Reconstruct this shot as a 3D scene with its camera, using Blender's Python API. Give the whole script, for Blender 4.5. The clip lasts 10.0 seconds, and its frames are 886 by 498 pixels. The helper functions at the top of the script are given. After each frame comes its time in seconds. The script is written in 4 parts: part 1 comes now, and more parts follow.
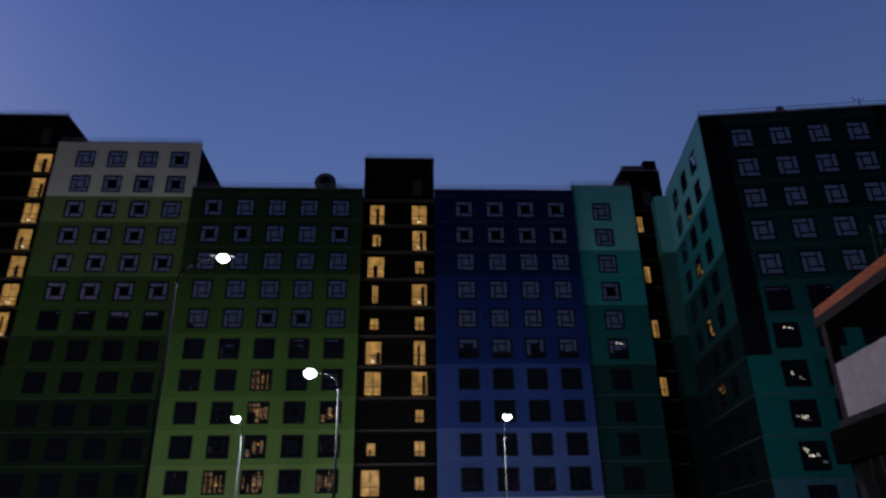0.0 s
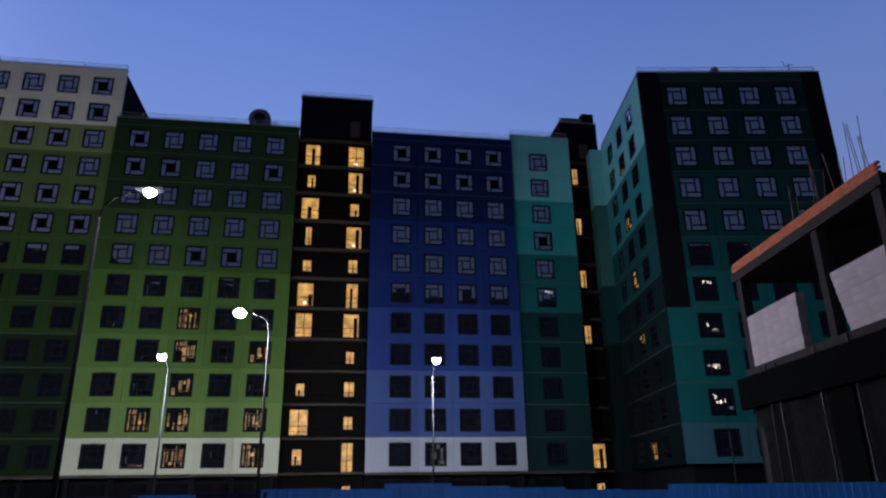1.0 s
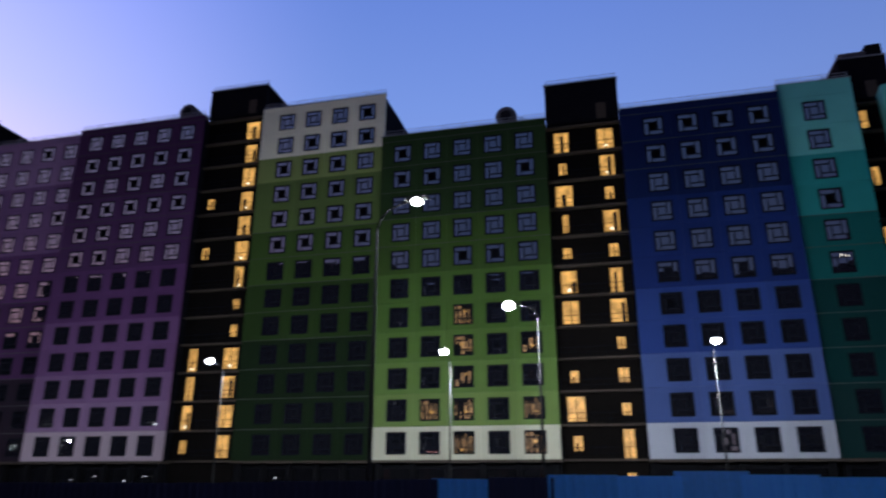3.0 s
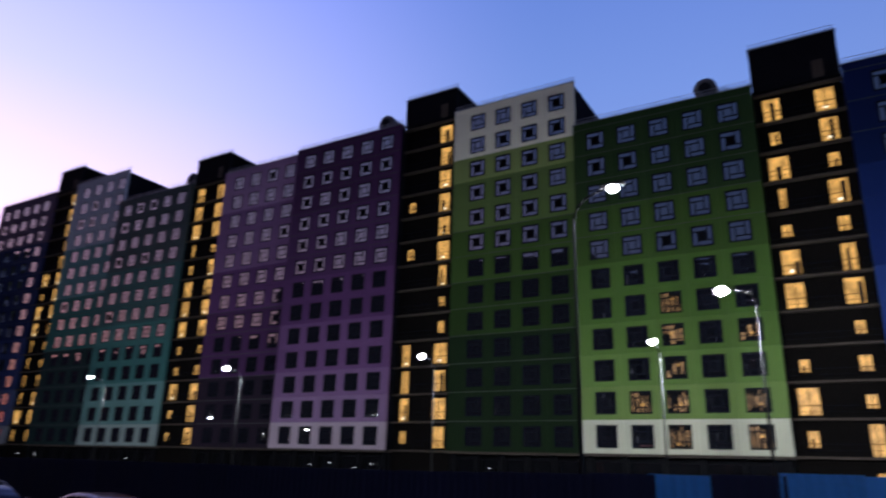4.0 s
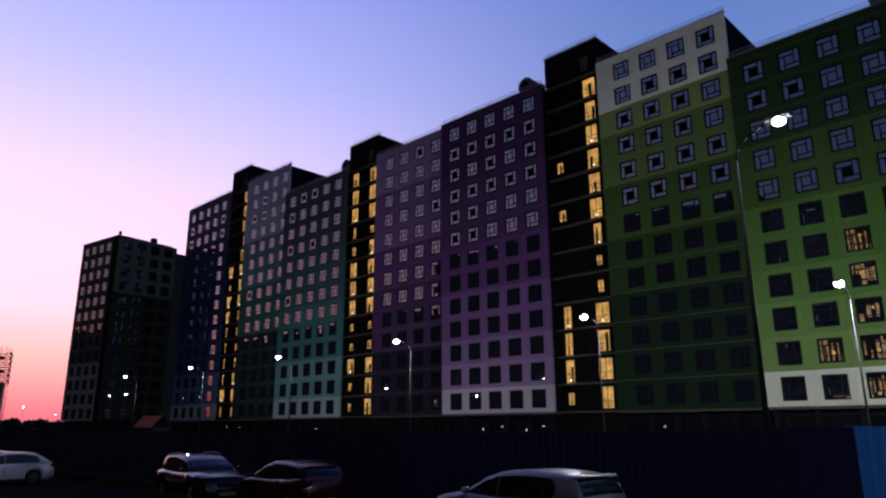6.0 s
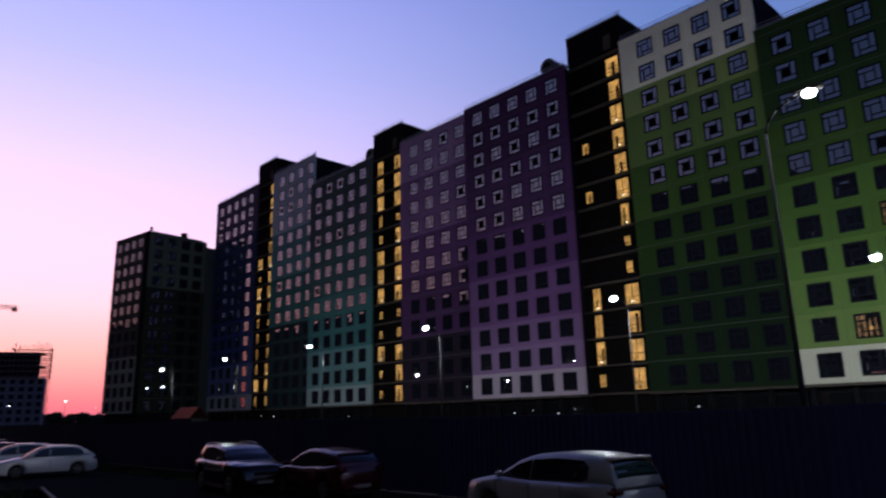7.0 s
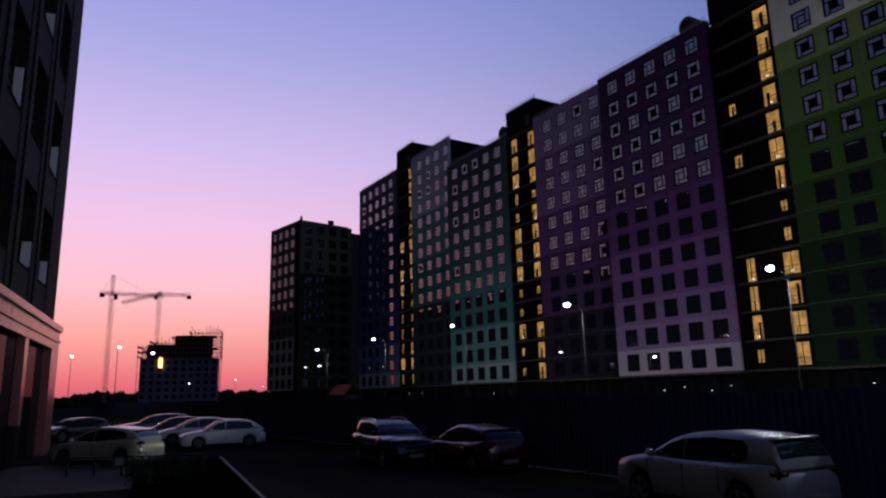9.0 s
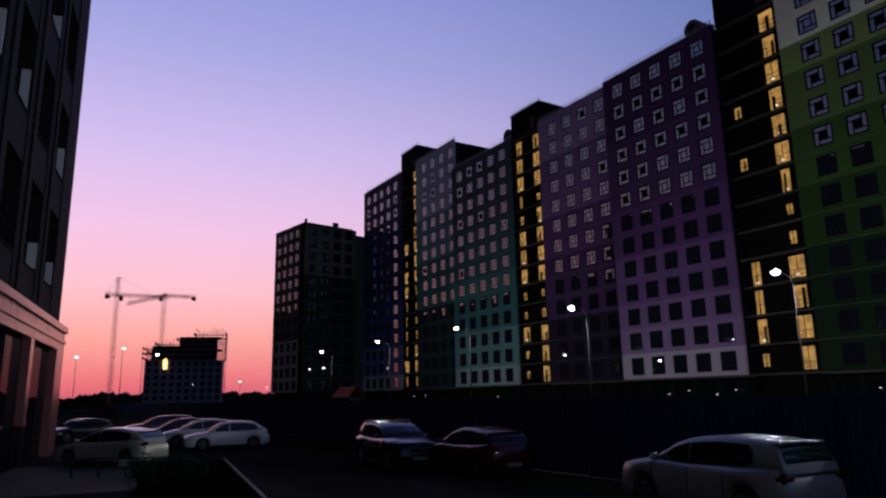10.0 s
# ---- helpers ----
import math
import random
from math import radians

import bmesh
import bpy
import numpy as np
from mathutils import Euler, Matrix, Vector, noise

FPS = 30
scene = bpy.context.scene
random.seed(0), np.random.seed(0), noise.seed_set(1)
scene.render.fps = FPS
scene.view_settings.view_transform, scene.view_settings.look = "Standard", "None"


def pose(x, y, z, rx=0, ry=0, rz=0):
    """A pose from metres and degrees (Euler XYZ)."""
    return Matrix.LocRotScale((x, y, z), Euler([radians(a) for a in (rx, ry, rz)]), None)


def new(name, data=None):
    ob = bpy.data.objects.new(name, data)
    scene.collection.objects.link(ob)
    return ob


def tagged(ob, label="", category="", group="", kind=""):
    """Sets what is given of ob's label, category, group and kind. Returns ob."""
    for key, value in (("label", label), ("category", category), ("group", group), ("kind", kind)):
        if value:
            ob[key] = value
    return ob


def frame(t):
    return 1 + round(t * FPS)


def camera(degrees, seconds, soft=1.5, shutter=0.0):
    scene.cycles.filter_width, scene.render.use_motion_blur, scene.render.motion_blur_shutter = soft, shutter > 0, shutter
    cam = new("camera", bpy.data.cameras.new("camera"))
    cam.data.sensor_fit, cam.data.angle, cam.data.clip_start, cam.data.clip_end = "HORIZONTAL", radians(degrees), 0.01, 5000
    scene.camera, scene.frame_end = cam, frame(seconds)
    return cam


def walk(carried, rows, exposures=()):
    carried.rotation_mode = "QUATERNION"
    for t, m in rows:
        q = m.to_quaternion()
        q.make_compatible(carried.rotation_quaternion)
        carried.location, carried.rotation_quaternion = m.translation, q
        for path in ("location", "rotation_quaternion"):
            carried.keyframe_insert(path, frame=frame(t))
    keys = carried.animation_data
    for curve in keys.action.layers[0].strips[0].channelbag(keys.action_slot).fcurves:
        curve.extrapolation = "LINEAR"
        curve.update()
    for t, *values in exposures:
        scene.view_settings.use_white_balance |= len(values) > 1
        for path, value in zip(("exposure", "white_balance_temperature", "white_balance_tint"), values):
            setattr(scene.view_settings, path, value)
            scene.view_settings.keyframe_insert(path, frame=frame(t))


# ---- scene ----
# ---------------------------------------------------------------- camera
cam = camera(65.6, 10.0, soft=2.2, shutter=0.5)
EYE = (0.0, 0.0, 2.4)
LIFT = 0.3  # the yard of the blocks lies a little above the car park
TURNS = [  # seconds, yaw, pitch, roll
    (0.0, -2.58, 24.13, 0.86), (0.5, -6.53, 21.65, 0.47), (1.0, -8.40, 19.48, 0.78), (1.5, -6.73, 18.40, 1.11),
    (2.0, -0.13, 18.65, 0.43), (2.2, 2.6, 18.6, 0.2), (3.5, 21.88, 18.38, -0.74), (4.0, 30.56, 17.69, -1.70),
    (4.5, 37.73, 16.67, -1.89), (5.0, 43.12, 15.77, -2.45), (5.2, 45.0, 15.35, -2.4), (6.5, 43.94, 14.31, 1.43),
    (7.0, 46.86, 13.50, 1.36), (7.5, 52.88, 12.64, 1.07), (8.0, 57.92, 12.14, 0.64), (8.5, 59.52, 11.89, 1.05),
    (9.0, 58.57, 11.96, 1.31), (9.5, 57.54, 11.69, 1.42), (10.0, 58.89, 12.18, 1.04)]
EXPOSURES = [(0.0, -0.75), (0.5, -0.38), (1.0, 0.22), (2.0, 0.35), (3.5, 0.48), (4.5, 0.42), (5.0, 0.27), (6.5, 0.04), (7.5, -0.05), (8.5, -0.48), (10.0, -0.48)]
walk(cam, [(t, pose(*EYE, 90 + p, r, y)) for t, y, p, r in TURNS], EXPOSURES)


# ---------------------------------------------------------------- sky
def lin(r, g, b):
    return tuple(((c / 255 + 0.055) / 1.055) ** 2.4 if c > 10 else c / 255 / 12.92 for c in (r, g, b)) + (1.0,)


def ramp(nodes, stops):
    n = nodes.new("ShaderNodeValToRGB")
    e = n.color_ramp.elements
    while len(e) < len(stops):
        e.new(0.5)
    for i, (p, c) in enumerate(stops):
        e[i].position, e[i].color = p, c
    return n


SUNSET_AZ = 95.0
world = bpy.data.worlds.new("dusk_sky")
scene.world = world
world.use_nodes = True
wn, wl = world.node_tree.nodes, world.node_tree.links
bg = wn["Background"]
tc = wn.new("ShaderNodeTexCoord")
sep = wn.new("ShaderNodeSeparateXYZ")
wl.new(tc.outputs["Generated"], sep.inputs[0])
flat = wn.new("ShaderNodeVectorMath")
flat.operation = "MULTIPLY"
flat.inputs[1].default_value = (1, 1, 0)
wl.new(tc.outputs["Generated"], flat.inputs[0])
unit = wn.new("ShaderNodeVectorMath")
unit.operation = "NORMALIZE"
wl.new(flat.outputs[0], unit.inputs[0])
dot = wn.new("ShaderNodeVectorMath")
dot.operation = "DOT_PRODUCT"
dot.inputs[1].default_value = (-math.sin(radians(SUNSET_AZ)), math.cos(radians(SUNSET_AZ)), 0)
wl.new(unit.outputs[0], dot.inputs[0])
mr = wn.new("ShaderNodeMapRange")
mr.interpolation_type = "SMOOTHSTEP"
mr.inputs["From Min"].default_value, mr.inputs["From Max"].default_value = 0.26, 1.04
wl.new(dot.outputs["Value"], mr.inputs["Value"])
warm = ramp(wn, [(0.0, lin(205, 90, 112)), (0.03, lin(238, 120, 124)), (0.085, lin(255, 168, 160)), (0.15, lin(255, 194, 206)),
                 (0.23, lin(243, 197, 231)), (0.33, lin(212, 190, 238)), (0.46, lin(168, 167, 225)), (0.66, lin(110, 124, 206)), (0.80, lin(48, 60, 112)), (1.0, lin(16, 22, 50))])
cool = ramp(wn, [(0.0, lin(150, 150, 210)), (0.3, lin(130, 150, 210)), (0.5, lin(110, 139, 210)), (0.68, lin(88, 118, 198)), (0.80, lin(44, 58, 110)), (1.0, lin(14, 20, 46))])
wl.new(sep.outputs["Z"], warm.inputs[0])
wl.new(sep.outputs["Z"], cool.inputs[0])
mix = wn.new("ShaderNodeMix")
mix.data_type = "RGBA"
wl.new(mr.outputs[0], mix.inputs[0])
for ramp_node, socket, gain in ((cool, 6, 0.88), (warm, 7, 1.45)):
    power = wn.new("ShaderNodeVectorMath")
    power.operation = "SCALE"
    power.inputs["Scale"].default_value = gain
    wl.new(ramp_node.outputs[0], power.inputs[0])
    wl.new(power.outputs[0], mix.inputs[socket])
# the sky behind the camera, away from the afterglow, is dimmer
back = wn.new("ShaderNodeMapRange")
back.interpolation_type = "SMOOTHSTEP"
back.inputs["From Min"].default_value, back.inputs["From Max"].default_value = -0.9, 0.1
back.inputs["To Min"].default_value, back.inputs["To Max"].default_value = 0.75, 1.0
wl.new(dot.outputs["Value"], back.inputs["Value"])
dim = wn.new("ShaderNodeVectorMath")
dim.operation = "SCALE"
wl.new(mix.outputs[2], dim.inputs[0])
night = wn.new("ShaderNodeMapRange")
night.interpolation_type = "SMOOTHSTEP"
night.inputs["From Min"].default_value, night.inputs["From Max"].default_value = -0.6, -0.02
night.inputs["To Min"].default_value, night.inputs["To Max"].default_value = 0.2, 1.0
wl.new(sep.outputs["Y"], night.inputs["Value"])
both = wn.new("ShaderNodeMath")
both.operation = "MULTIPLY"
wl.new(back.outputs[0], both.inputs[0])
wl.new(night.outputs[0], both.inputs[1])
wl.new(both.outputs[0], dim.inputs["Scale"])
wl.new(dim.outputs[0], bg.inputs["Color"])
bg.inputs["Strength"].default_value = 1.0


# ---------------------------------------------------------------- materials
def surface(name, rgb, rough=0.7, vary=0.12, scale=0.6, grain=14.0, bump=0.15, metal=0.0, spec=0.08, each=0.0):
    """A surface with blotches, grain, fine relief and, with each, a shade of its own for every piece."""
    m = bpy.data.materials.new(name)
    m.use_nodes = True
    n, l = m.node_tree.nodes, m.node_tree.links
    b = n["Principled BSDF"]
    b.inputs["Roughness"].default_value, b.inputs["Metallic"].default_value = rough, metal
    b.inputs["Specular IOR Level"].default_value = spec
    co = n.new("ShaderNodeTexCoord")
    big, fine = n.new("ShaderNodeTexNoise"), n.new("ShaderNodeTexNoise")
    big.inputs["Scale"].default_value, big.inputs["Detail"].default_value = scale, 4
    fine.inputs["Scale"].default_value, fine.inputs["Detail"].default_value = grain, 3
    l.new(co.outputs["Object"], big.inputs["Vector"])
    l.new(co.outputs["Object"], fine.inputs["Vector"])
    add = n.new("ShaderNodeMath")
    add.operation = "ADD"
    l.new(big.outputs["Fac"], add.inputs[0])
    l.new(fine.outputs["Fac"], add.inputs[1])
    rng = n.new("ShaderNodeMapRange")
    rng.inputs["From Min"].default_value, rng.inputs["From Max"].default_value = 0.6, 1.4
    rng.inputs["To Min"].default_value, rng.inputs["To Max"].default_value = 1 - vary, 1 + vary
    l.new(add.outputs[0], rng.inputs["Value"])
    out = rng.outputs[0]
    if each:
        info, er, mul = n.new("ShaderNodeObjectInfo"), n.new("ShaderNodeMapRange"), n.new("ShaderNodeMath")
        er.inputs["To Min"].default_value, er.inputs["To Max"].default_value = 1 - each, 1 + each
        mul.operation = "MULTIPLY"
        l.new(info.outputs["Random"], er.inputs["Value"])
        l.new(out, mul.inputs[0])
        l.new(er.outputs[0], mul.inputs[1])
        out = mul.outputs[0]
    sc = n.new("ShaderNodeVectorMath")
    sc.operation = "SCALE"
    sc.inputs[0].default_value = rgb
    l.new(out, sc.inputs["Scale"])
    l.new(sc.outputs[0], b.inputs["Base Color"])
    if bump:
        bp = n.new("ShaderNodeBump")
        bp.inputs["Strength"].default_value, bp.inputs["Distance"].default_value = bump, 0.02
        l.new(fine.outputs["Fac"], bp.inputs["Height"])
        l.new(bp.outputs[0], b.inputs["Normal"])
    return m


def glow(name, rgb, strength, mottled=0.0, scale=2.0):
    m = bpy.data.materials.new(name)
    m.use_nodes = True
    n, l = m.node_tree.nodes, m.node_tree.links
    b = n["Principled BSDF"]
    b.inputs["Base Color"].default_value = (*(0.06 * v for v in rgb), 1)
    b.inputs["Emission Color"].default_value = (*rgb, 1)
    b.inputs["Emission Strength"].default_value = strength
    if mottled:
        co, tx, rg = n.new("ShaderNodeTexCoord"), n.new("ShaderNodeTexNoise"), n.new("ShaderNodeMapRange")
        info, add = n.new("ShaderNodeObjectInfo"), n.new("ShaderNodeVectorMath")
        add.operation = "ADD"
        l.new(co.outputs["Object"], add.inputs[0])
        l.new(info.outputs["Location"], add.inputs[1])
        tx.inputs["Scale"].default_value = scale
        l.new(add.outputs[0], tx.inputs["Vector"])
        rg.inputs["From Min"].default_value, rg.inputs["From Max"].default_value = 0.35, 0.68
        rg.inputs["To Min"].default_value, rg.inputs["To Max"].default_value = strength * (1 - mottled), strength * (1 + mottled)
        l.new(tx.outputs["Fac"], rg.inputs["Value"])
        l.new(rg.outputs[0], b.inputs["Emission Strength"])
    return m


def coated_glass(name, tint, mirror, grazing=0.85, gloss=0.015):
    """Sun-control glazing: a dark pane with a mirroring coat, slightly uneven."""
    m = bpy.data.materials.new(name)
    m.use_nodes = True
    n, l = m.node_tree.nodes, m.node_tree.links
    n.remove(n["Principled BSDF"])
    d, g, mx = n.new("ShaderNodeBsdfDiffuse"), n.new("ShaderNodeBsdfGlossy"), n.new("ShaderNodeMixShader")
    d.inputs["Color"].default_value = (*tint, 1)
    g.inputs["Roughness"].default_value = gloss
    g.inputs["Color"].default_value = (0.95, 0.95, 0.97, 1)
    lw = n.new("ShaderNodeLayerWeight")
    lw.inputs["Blend"].default_value = 0.5
    rg = n.new("ShaderNodeMapRange")
    rg.inputs["To Min"].default_value, rg.inputs["To Max"].default_value = mirror, grazing
    l.new(lw.outputs["Facing"], rg.inputs["Value"])
    l.new(rg.outputs[0], mx.inputs[0])
    l.new(d.outputs[0], mx.inputs[1])
    l.new(g.outputs[0], mx.inputs[2])
    l.new(mx.outputs[0], n["Material Output"].inputs[0])
    return m


M = {
    "concrete": surface("raw_concrete", (0.023, 0.020, 0.022), 0.9, 0.3, 0.4, 9, 0.3, spec=0.0),
    "dark_wall": surface("dark_render", (0.007, 0.007, 0.010), 0.9, 0.2, spec=0.02),
    "brown_wall": surface("dark_brown_render", (0.006, 0.005, 0.005), 0.9, 0.2, spec=0.02),
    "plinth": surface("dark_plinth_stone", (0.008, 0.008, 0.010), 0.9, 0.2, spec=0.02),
    "frame": surface("dark_window_frame", (0.006, 0.007, 0.012), 0.6, 0.1, spec=0.02),
    "room": surface("unlit_room", (0.012, 0.012, 0.016), 0.9, 0.2),
    "glass": coated_glass("coated_window_glass", (0.008, 0.009, 0.014), 0.45),
    "shop_glass": coated_glass("dark_shop_glass", (0.006, 0.006, 0.008), 0.02, 0.10),
    "pole": surface("weathered_grey_pole", (0.022, 0.022, 0.024), 0.8, 0.15, 2, 20, 0.1, 0.0, 0.05),
    "metal": surface("galvanised_metal", (0.22, 0.23, 0.26), 0.5, 0.12, 1, 20, 0.1, 0.5),
    "dull_metal": surface("dull_grey_sheet_metal", (0.09, 0.09, 0.10), 0.6, 0.3, 2, 20, 0.1),
    "rail": surface("roof_rail_metal", (0.30, 0.31, 0.36), 0.5, 0.1, 1, 20, 0.0, 0.3),
    "slab": surface("floor_slab_concrete", (0.055, 0.044, 0.038), 0.85, 0.2),
    "asphalt": surface("asphalt", (0.022, 0.020, 0.021), 0.95, 0.25, 0.25, 30, 0.4, spec=0.0),
    "pavement": surface("paving", (0.024, 0.023, 0.024), 0.8, 0.2, 0.5, 12, 0.3),
    "grass": surface("dry_grass", (0.028, 0.030, 0.012), 0.95, 0.35, 0.8, 25, 0.6, spec=0.0),
    "kerb": surface("kerb_stone", (0.17, 0.15, 0.15), 0.8, 0.15),
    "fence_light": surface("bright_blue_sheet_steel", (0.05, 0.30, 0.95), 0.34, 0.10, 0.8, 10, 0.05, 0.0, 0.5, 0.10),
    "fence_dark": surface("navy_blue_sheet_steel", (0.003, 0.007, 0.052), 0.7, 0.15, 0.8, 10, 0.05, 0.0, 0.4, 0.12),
    "brick_orange": surface("orange_brick", (0.26, 0.075, 0.04), 0.85, 0.2, 3, 30, 0.3, each=0.2),
    "block": surface("aerated_concrete_block", (0.22, 0.18, 0.20), 0.9, 0.14, 2, 20, 0.3, each=0.08),
    "sheeting": surface("grey_plastic_sheeting", (0.013, 0.012, 0.013), 0.9, 0.4, 0.7, 6, 0.5, spec=0.0),
    "rust": surface("rusty_rebar", (0.12, 0.08, 0.07), 0.8, 0.2),
    "near_wall": surface("dark_grey_brickwork", (0.011, 0.010, 0.014), 0.8, 0.2, 0.8, 18, 0.4, spec=0.05),
    # the pink of the reflected afterglow is put into this base colour
    "near_band": surface("sky_pink_stone_cladding", (0.30, 0.115, 0.11), 0.2, 0.18, 0.8, 14, 0.02, 0.5, 0.6),
    "near_pillar": surface("stone_pillar_cladding", (0.018, 0.013, 0.013), 0.9, 0.2, 0.8, 14, 0.2, spec=0.0),
    "sky_pale_leaf": surface("sky_pale_casement", (0.42, 0.40, 0.42), 0.4, 0.1),
    "tyre": surface("tyre_rubber", (0.012, 0.012, 0.013), 0.9, 0.1),
    "rim": surface("alloy_rim", (0.10, 0.10, 0.11), 0.4, 0.1, metal=0.5),
    "car_glass": coated_glass("tinted_car_glass", (0.004, 0.004, 0.006), 0.02, 0.22, 0.03),
    "trim": surface("black_plastic_trim", (0.012, 0.012, 0.014), 0.6, 0.1),
    "lens_red": surface("red_lamp_lens", (0.03, 0.003, 0.003), 0.2, 0.05),
    "lens_clear": surface("clear_lamp_lens", (0.5, 0.5, 0.52), 0.12, 0.05, metal=0.4),
    "leaf": surface("far_foliage", (0.025, 0.03, 0.02), 0.95, 0.3),
    "flat_black": surface("flat_black_surface", (0.003, 0.003, 0.003), 0.95, 0.3, 1, 10, 0.3, spec=0.0),
    "far_concrete": surface("pale_cast_concrete", (0.13, 0.125, 0.145), 0.9, 0.2, 0.3, 3, 0.1, spec=0.0),
    # near black: the arm's shade above the lamp head is put into its colour
    "arm": surface("shade_dark_arm_steel", (0.004, 0.004, 0.005), 0.7, 0.1, 2, 20, 0.0, 0.0, 0.05),
    "joint": surface("pale_floor_joint", (0.06, 0.066, 0.062), 0.8, 0.3, 1, 12, 0.1),
    "crane": surface("crane_steel", (0.35, 0.16, 0.12), 0.6, 0.1),
    "red_roof": surface("red_roof_sheet", (0.07, 0.015, 0.012), 0.6, 0.15),
    "lamp_head": surface("dark_grey_lamp_housing", (0.03, 0.03, 0.033), 0.6, 0.1, spec=0.05),
    "lamp_lens": glow("street_lamp_lens", (0.92, 0.97, 1.0), 14.0),
    "lit": glow("lamp_lit_stairwell", (1.0, 0.53, 0.14), 0.52, 0.4, 1.3),
    "lit_dim": glow("dim_lamp_lit_room", (1.0, 0.56, 0.24), 0.20, 0.9, 4.5),
    # glow of the added bright spots in stair openings and wing windows
    "bright_spot": glow("bright_spot_glow", (1.0, 0.88, 0.7), 1.8),
    "site_light": glow("site_floodlight", (1.0, 0.55, 0.2), 5.0),
    "white_light": glow("small_white_lamp", (0.9, 0.95, 1.0), 1.6),
}
PAINT = {}


def paint(rgb):
    if rgb not in PAINT:
        PAINT[rgb] = surface("painted_facade_panel", tuple(0.45 * v for v in rgb), 0.75, 0.10, 0.5, 8, 0.15, each=0.05)
    return PAINT[rgb]


# ---------------------------------------------------------------- mesh helpers
def box(bm, x0, x1, y0, y1, z0, z1, m=None):
    vs = [bm.verts.new((x, y, z)) for x in (x0, x1) for y in (y0, y1) for z in (z0, z1)]
    if m is not None:
        for v in vs:
            v.co = m @ v.co
    for f in ((0, 1, 3, 2), (4, 6, 7, 5), (0, 4, 5, 1), (2, 3, 7, 6), (0, 2, 6, 4), (1, 5, 7, 3)):
        bm.faces.new([vs[i] for i in f])
    return vs


def tube(bm, a, b, r0, r1=None, n=8, cap=True):
    """A tapered round bar from a to b."""
    a, b = Vector(a), Vector(b)
    r1 = r0 if r1 is None else r1
    q = (b - a).to_track_quat("Z", "Y")
    rings = [[bm.verts.new(p + q @ Vector((r * math.cos(2 * math.pi * i / n), r * math.sin(2 * math.pi * i / n), 0))) for i in range(n)]
             for p, r in ((a, r0), (b, r1))]
    for i in range(n):
        bm.faces.new((rings[0][i], rings[0][(i + 1) % n], rings[1][(i + 1) % n], rings[1][i]))
    if cap:
        bm.faces.new(rings[0][::-1])
        bm.faces.new(rings[1])


def mesh(name, bm, material, smooth=False):
    me = bpy.data.meshes.new(name)
    bmesh.ops.recalc_face_normals(bm, faces=bm.faces)
    bm.to_mesh(me)
    bm.free()
    me.materials.append(material)
    if smooth:
        for p in me.polygons:
            p.use_smooth = True
    return me


def part(name, bm, material, parent=None, label="", m=None, smooth=False):
    """Links a bmesh, or a mesh that exists, as one object."""
    me = bm if isinstance(bm, bpy.types.Mesh) else mesh(name, bm, material, smooth)
    ob = new(name, me)
    ob.parent = parent
    if m is not None:
        ob.matrix_basis = m
    if label:
        ob["label"] = label
    return ob


def slabs(*boxes):
    bm = bmesh.new()
    for b in boxes:
        box(bm, *b)
    return bm


def thing(name, label, category, m, group="", kind=""):
    ob = new(name)
    ob.matrix_basis = m
    return tagged(ob, label, category, group, kind)


# ---------------------------------------------------------------- facade pieces
WIN_W, WIN_H, STOREY, BASE = 1.86, 1.92, 2.8, 3.7


def plate(xs, zs, solid, y0, y1):
    """A pierced plate as one closed skin: the cells of a grid for which solid(column, row) holds."""
    bm = bmesh.new()
    made = {}

    def v(i, j, k):
        if (i, j, k) not in made:
            made[i, j, k] = bm.verts.new((xs[i], (y0, y1)[k], zs[j]))
        return made[i, j, k]

    nx, nz = len(xs) - 1, len(zs) - 1
    full = lambda i, j: 0 <= i < nx and 0 <= j < nz and solid(i, j)
    for i in range(nx):
        for j in range(nz):
            if not full(i, j):
                continue
            bm.faces.new((v(i, j, 0), v(i + 1, j, 0), v(i + 1, j + 1, 0), v(i, j + 1, 0)))
            bm.faces.new((v(i, j, 1), v(i, j + 1, 1), v(i + 1, j + 1, 1), v(i + 1, j, 1)))
            for (di, dj), (a, d) in (((-1, 0), ((i, j), (i, j + 1))), ((1, 0), ((i + 1, j), (i + 1, j + 1))), ((0, -1), ((i, j), (i + 1, j))), ((0, 1), ((i, j + 1), (i + 1, j + 1)))):
                if not full(i + di, j + dj):
                    bm.faces.new((v(*a, 0), v(*d, 0), v(*d, 1), v(*a, 1)))
    return bm


def window_meshes():
    """A frame whose four outer lights turn round a middle one, and its panes."""
    w, h, r, s, g = WIN_W / 2, WIN_H / 2, 0.15, 0.35, 0.10
    x0, x1, z0, z1 = -w + r, w - r, -h + r, h - r
    xs = [-w, x0, x0 + s, x0 + s + g, x1 - s - g, x1 - s, x1, w]
    zs = [-h, z0, z0 + s, z0 + s + g, z1 - s - g, z1 - s, z1, h]
    lights = [(1, 1, 1, 3), (5, 3, 5, 5), (1, 5, 3, 5), (3, 1, 5, 1), (3, 3, 3, 3)]
    glazed = {(i, j) for a, d, e, f in lights for i in range(a, e + 1) for j in range(d, f + 1)}
    frame_mesh = mesh("window", plate(xs, zs, lambda i, j: (i, j) not in glazed, 0, 0.09), M["frame"])
    panes = [mesh("pane", slabs((xs[a] - 0.01, xs[e + 1] + 0.01, 0.04, 0.055, zs[d] - 0.01, zs[f + 1] + 0.01)), M["glass"]) for a, d, e, f in lights]
    return frame_mesh, panes[:4], panes[4]


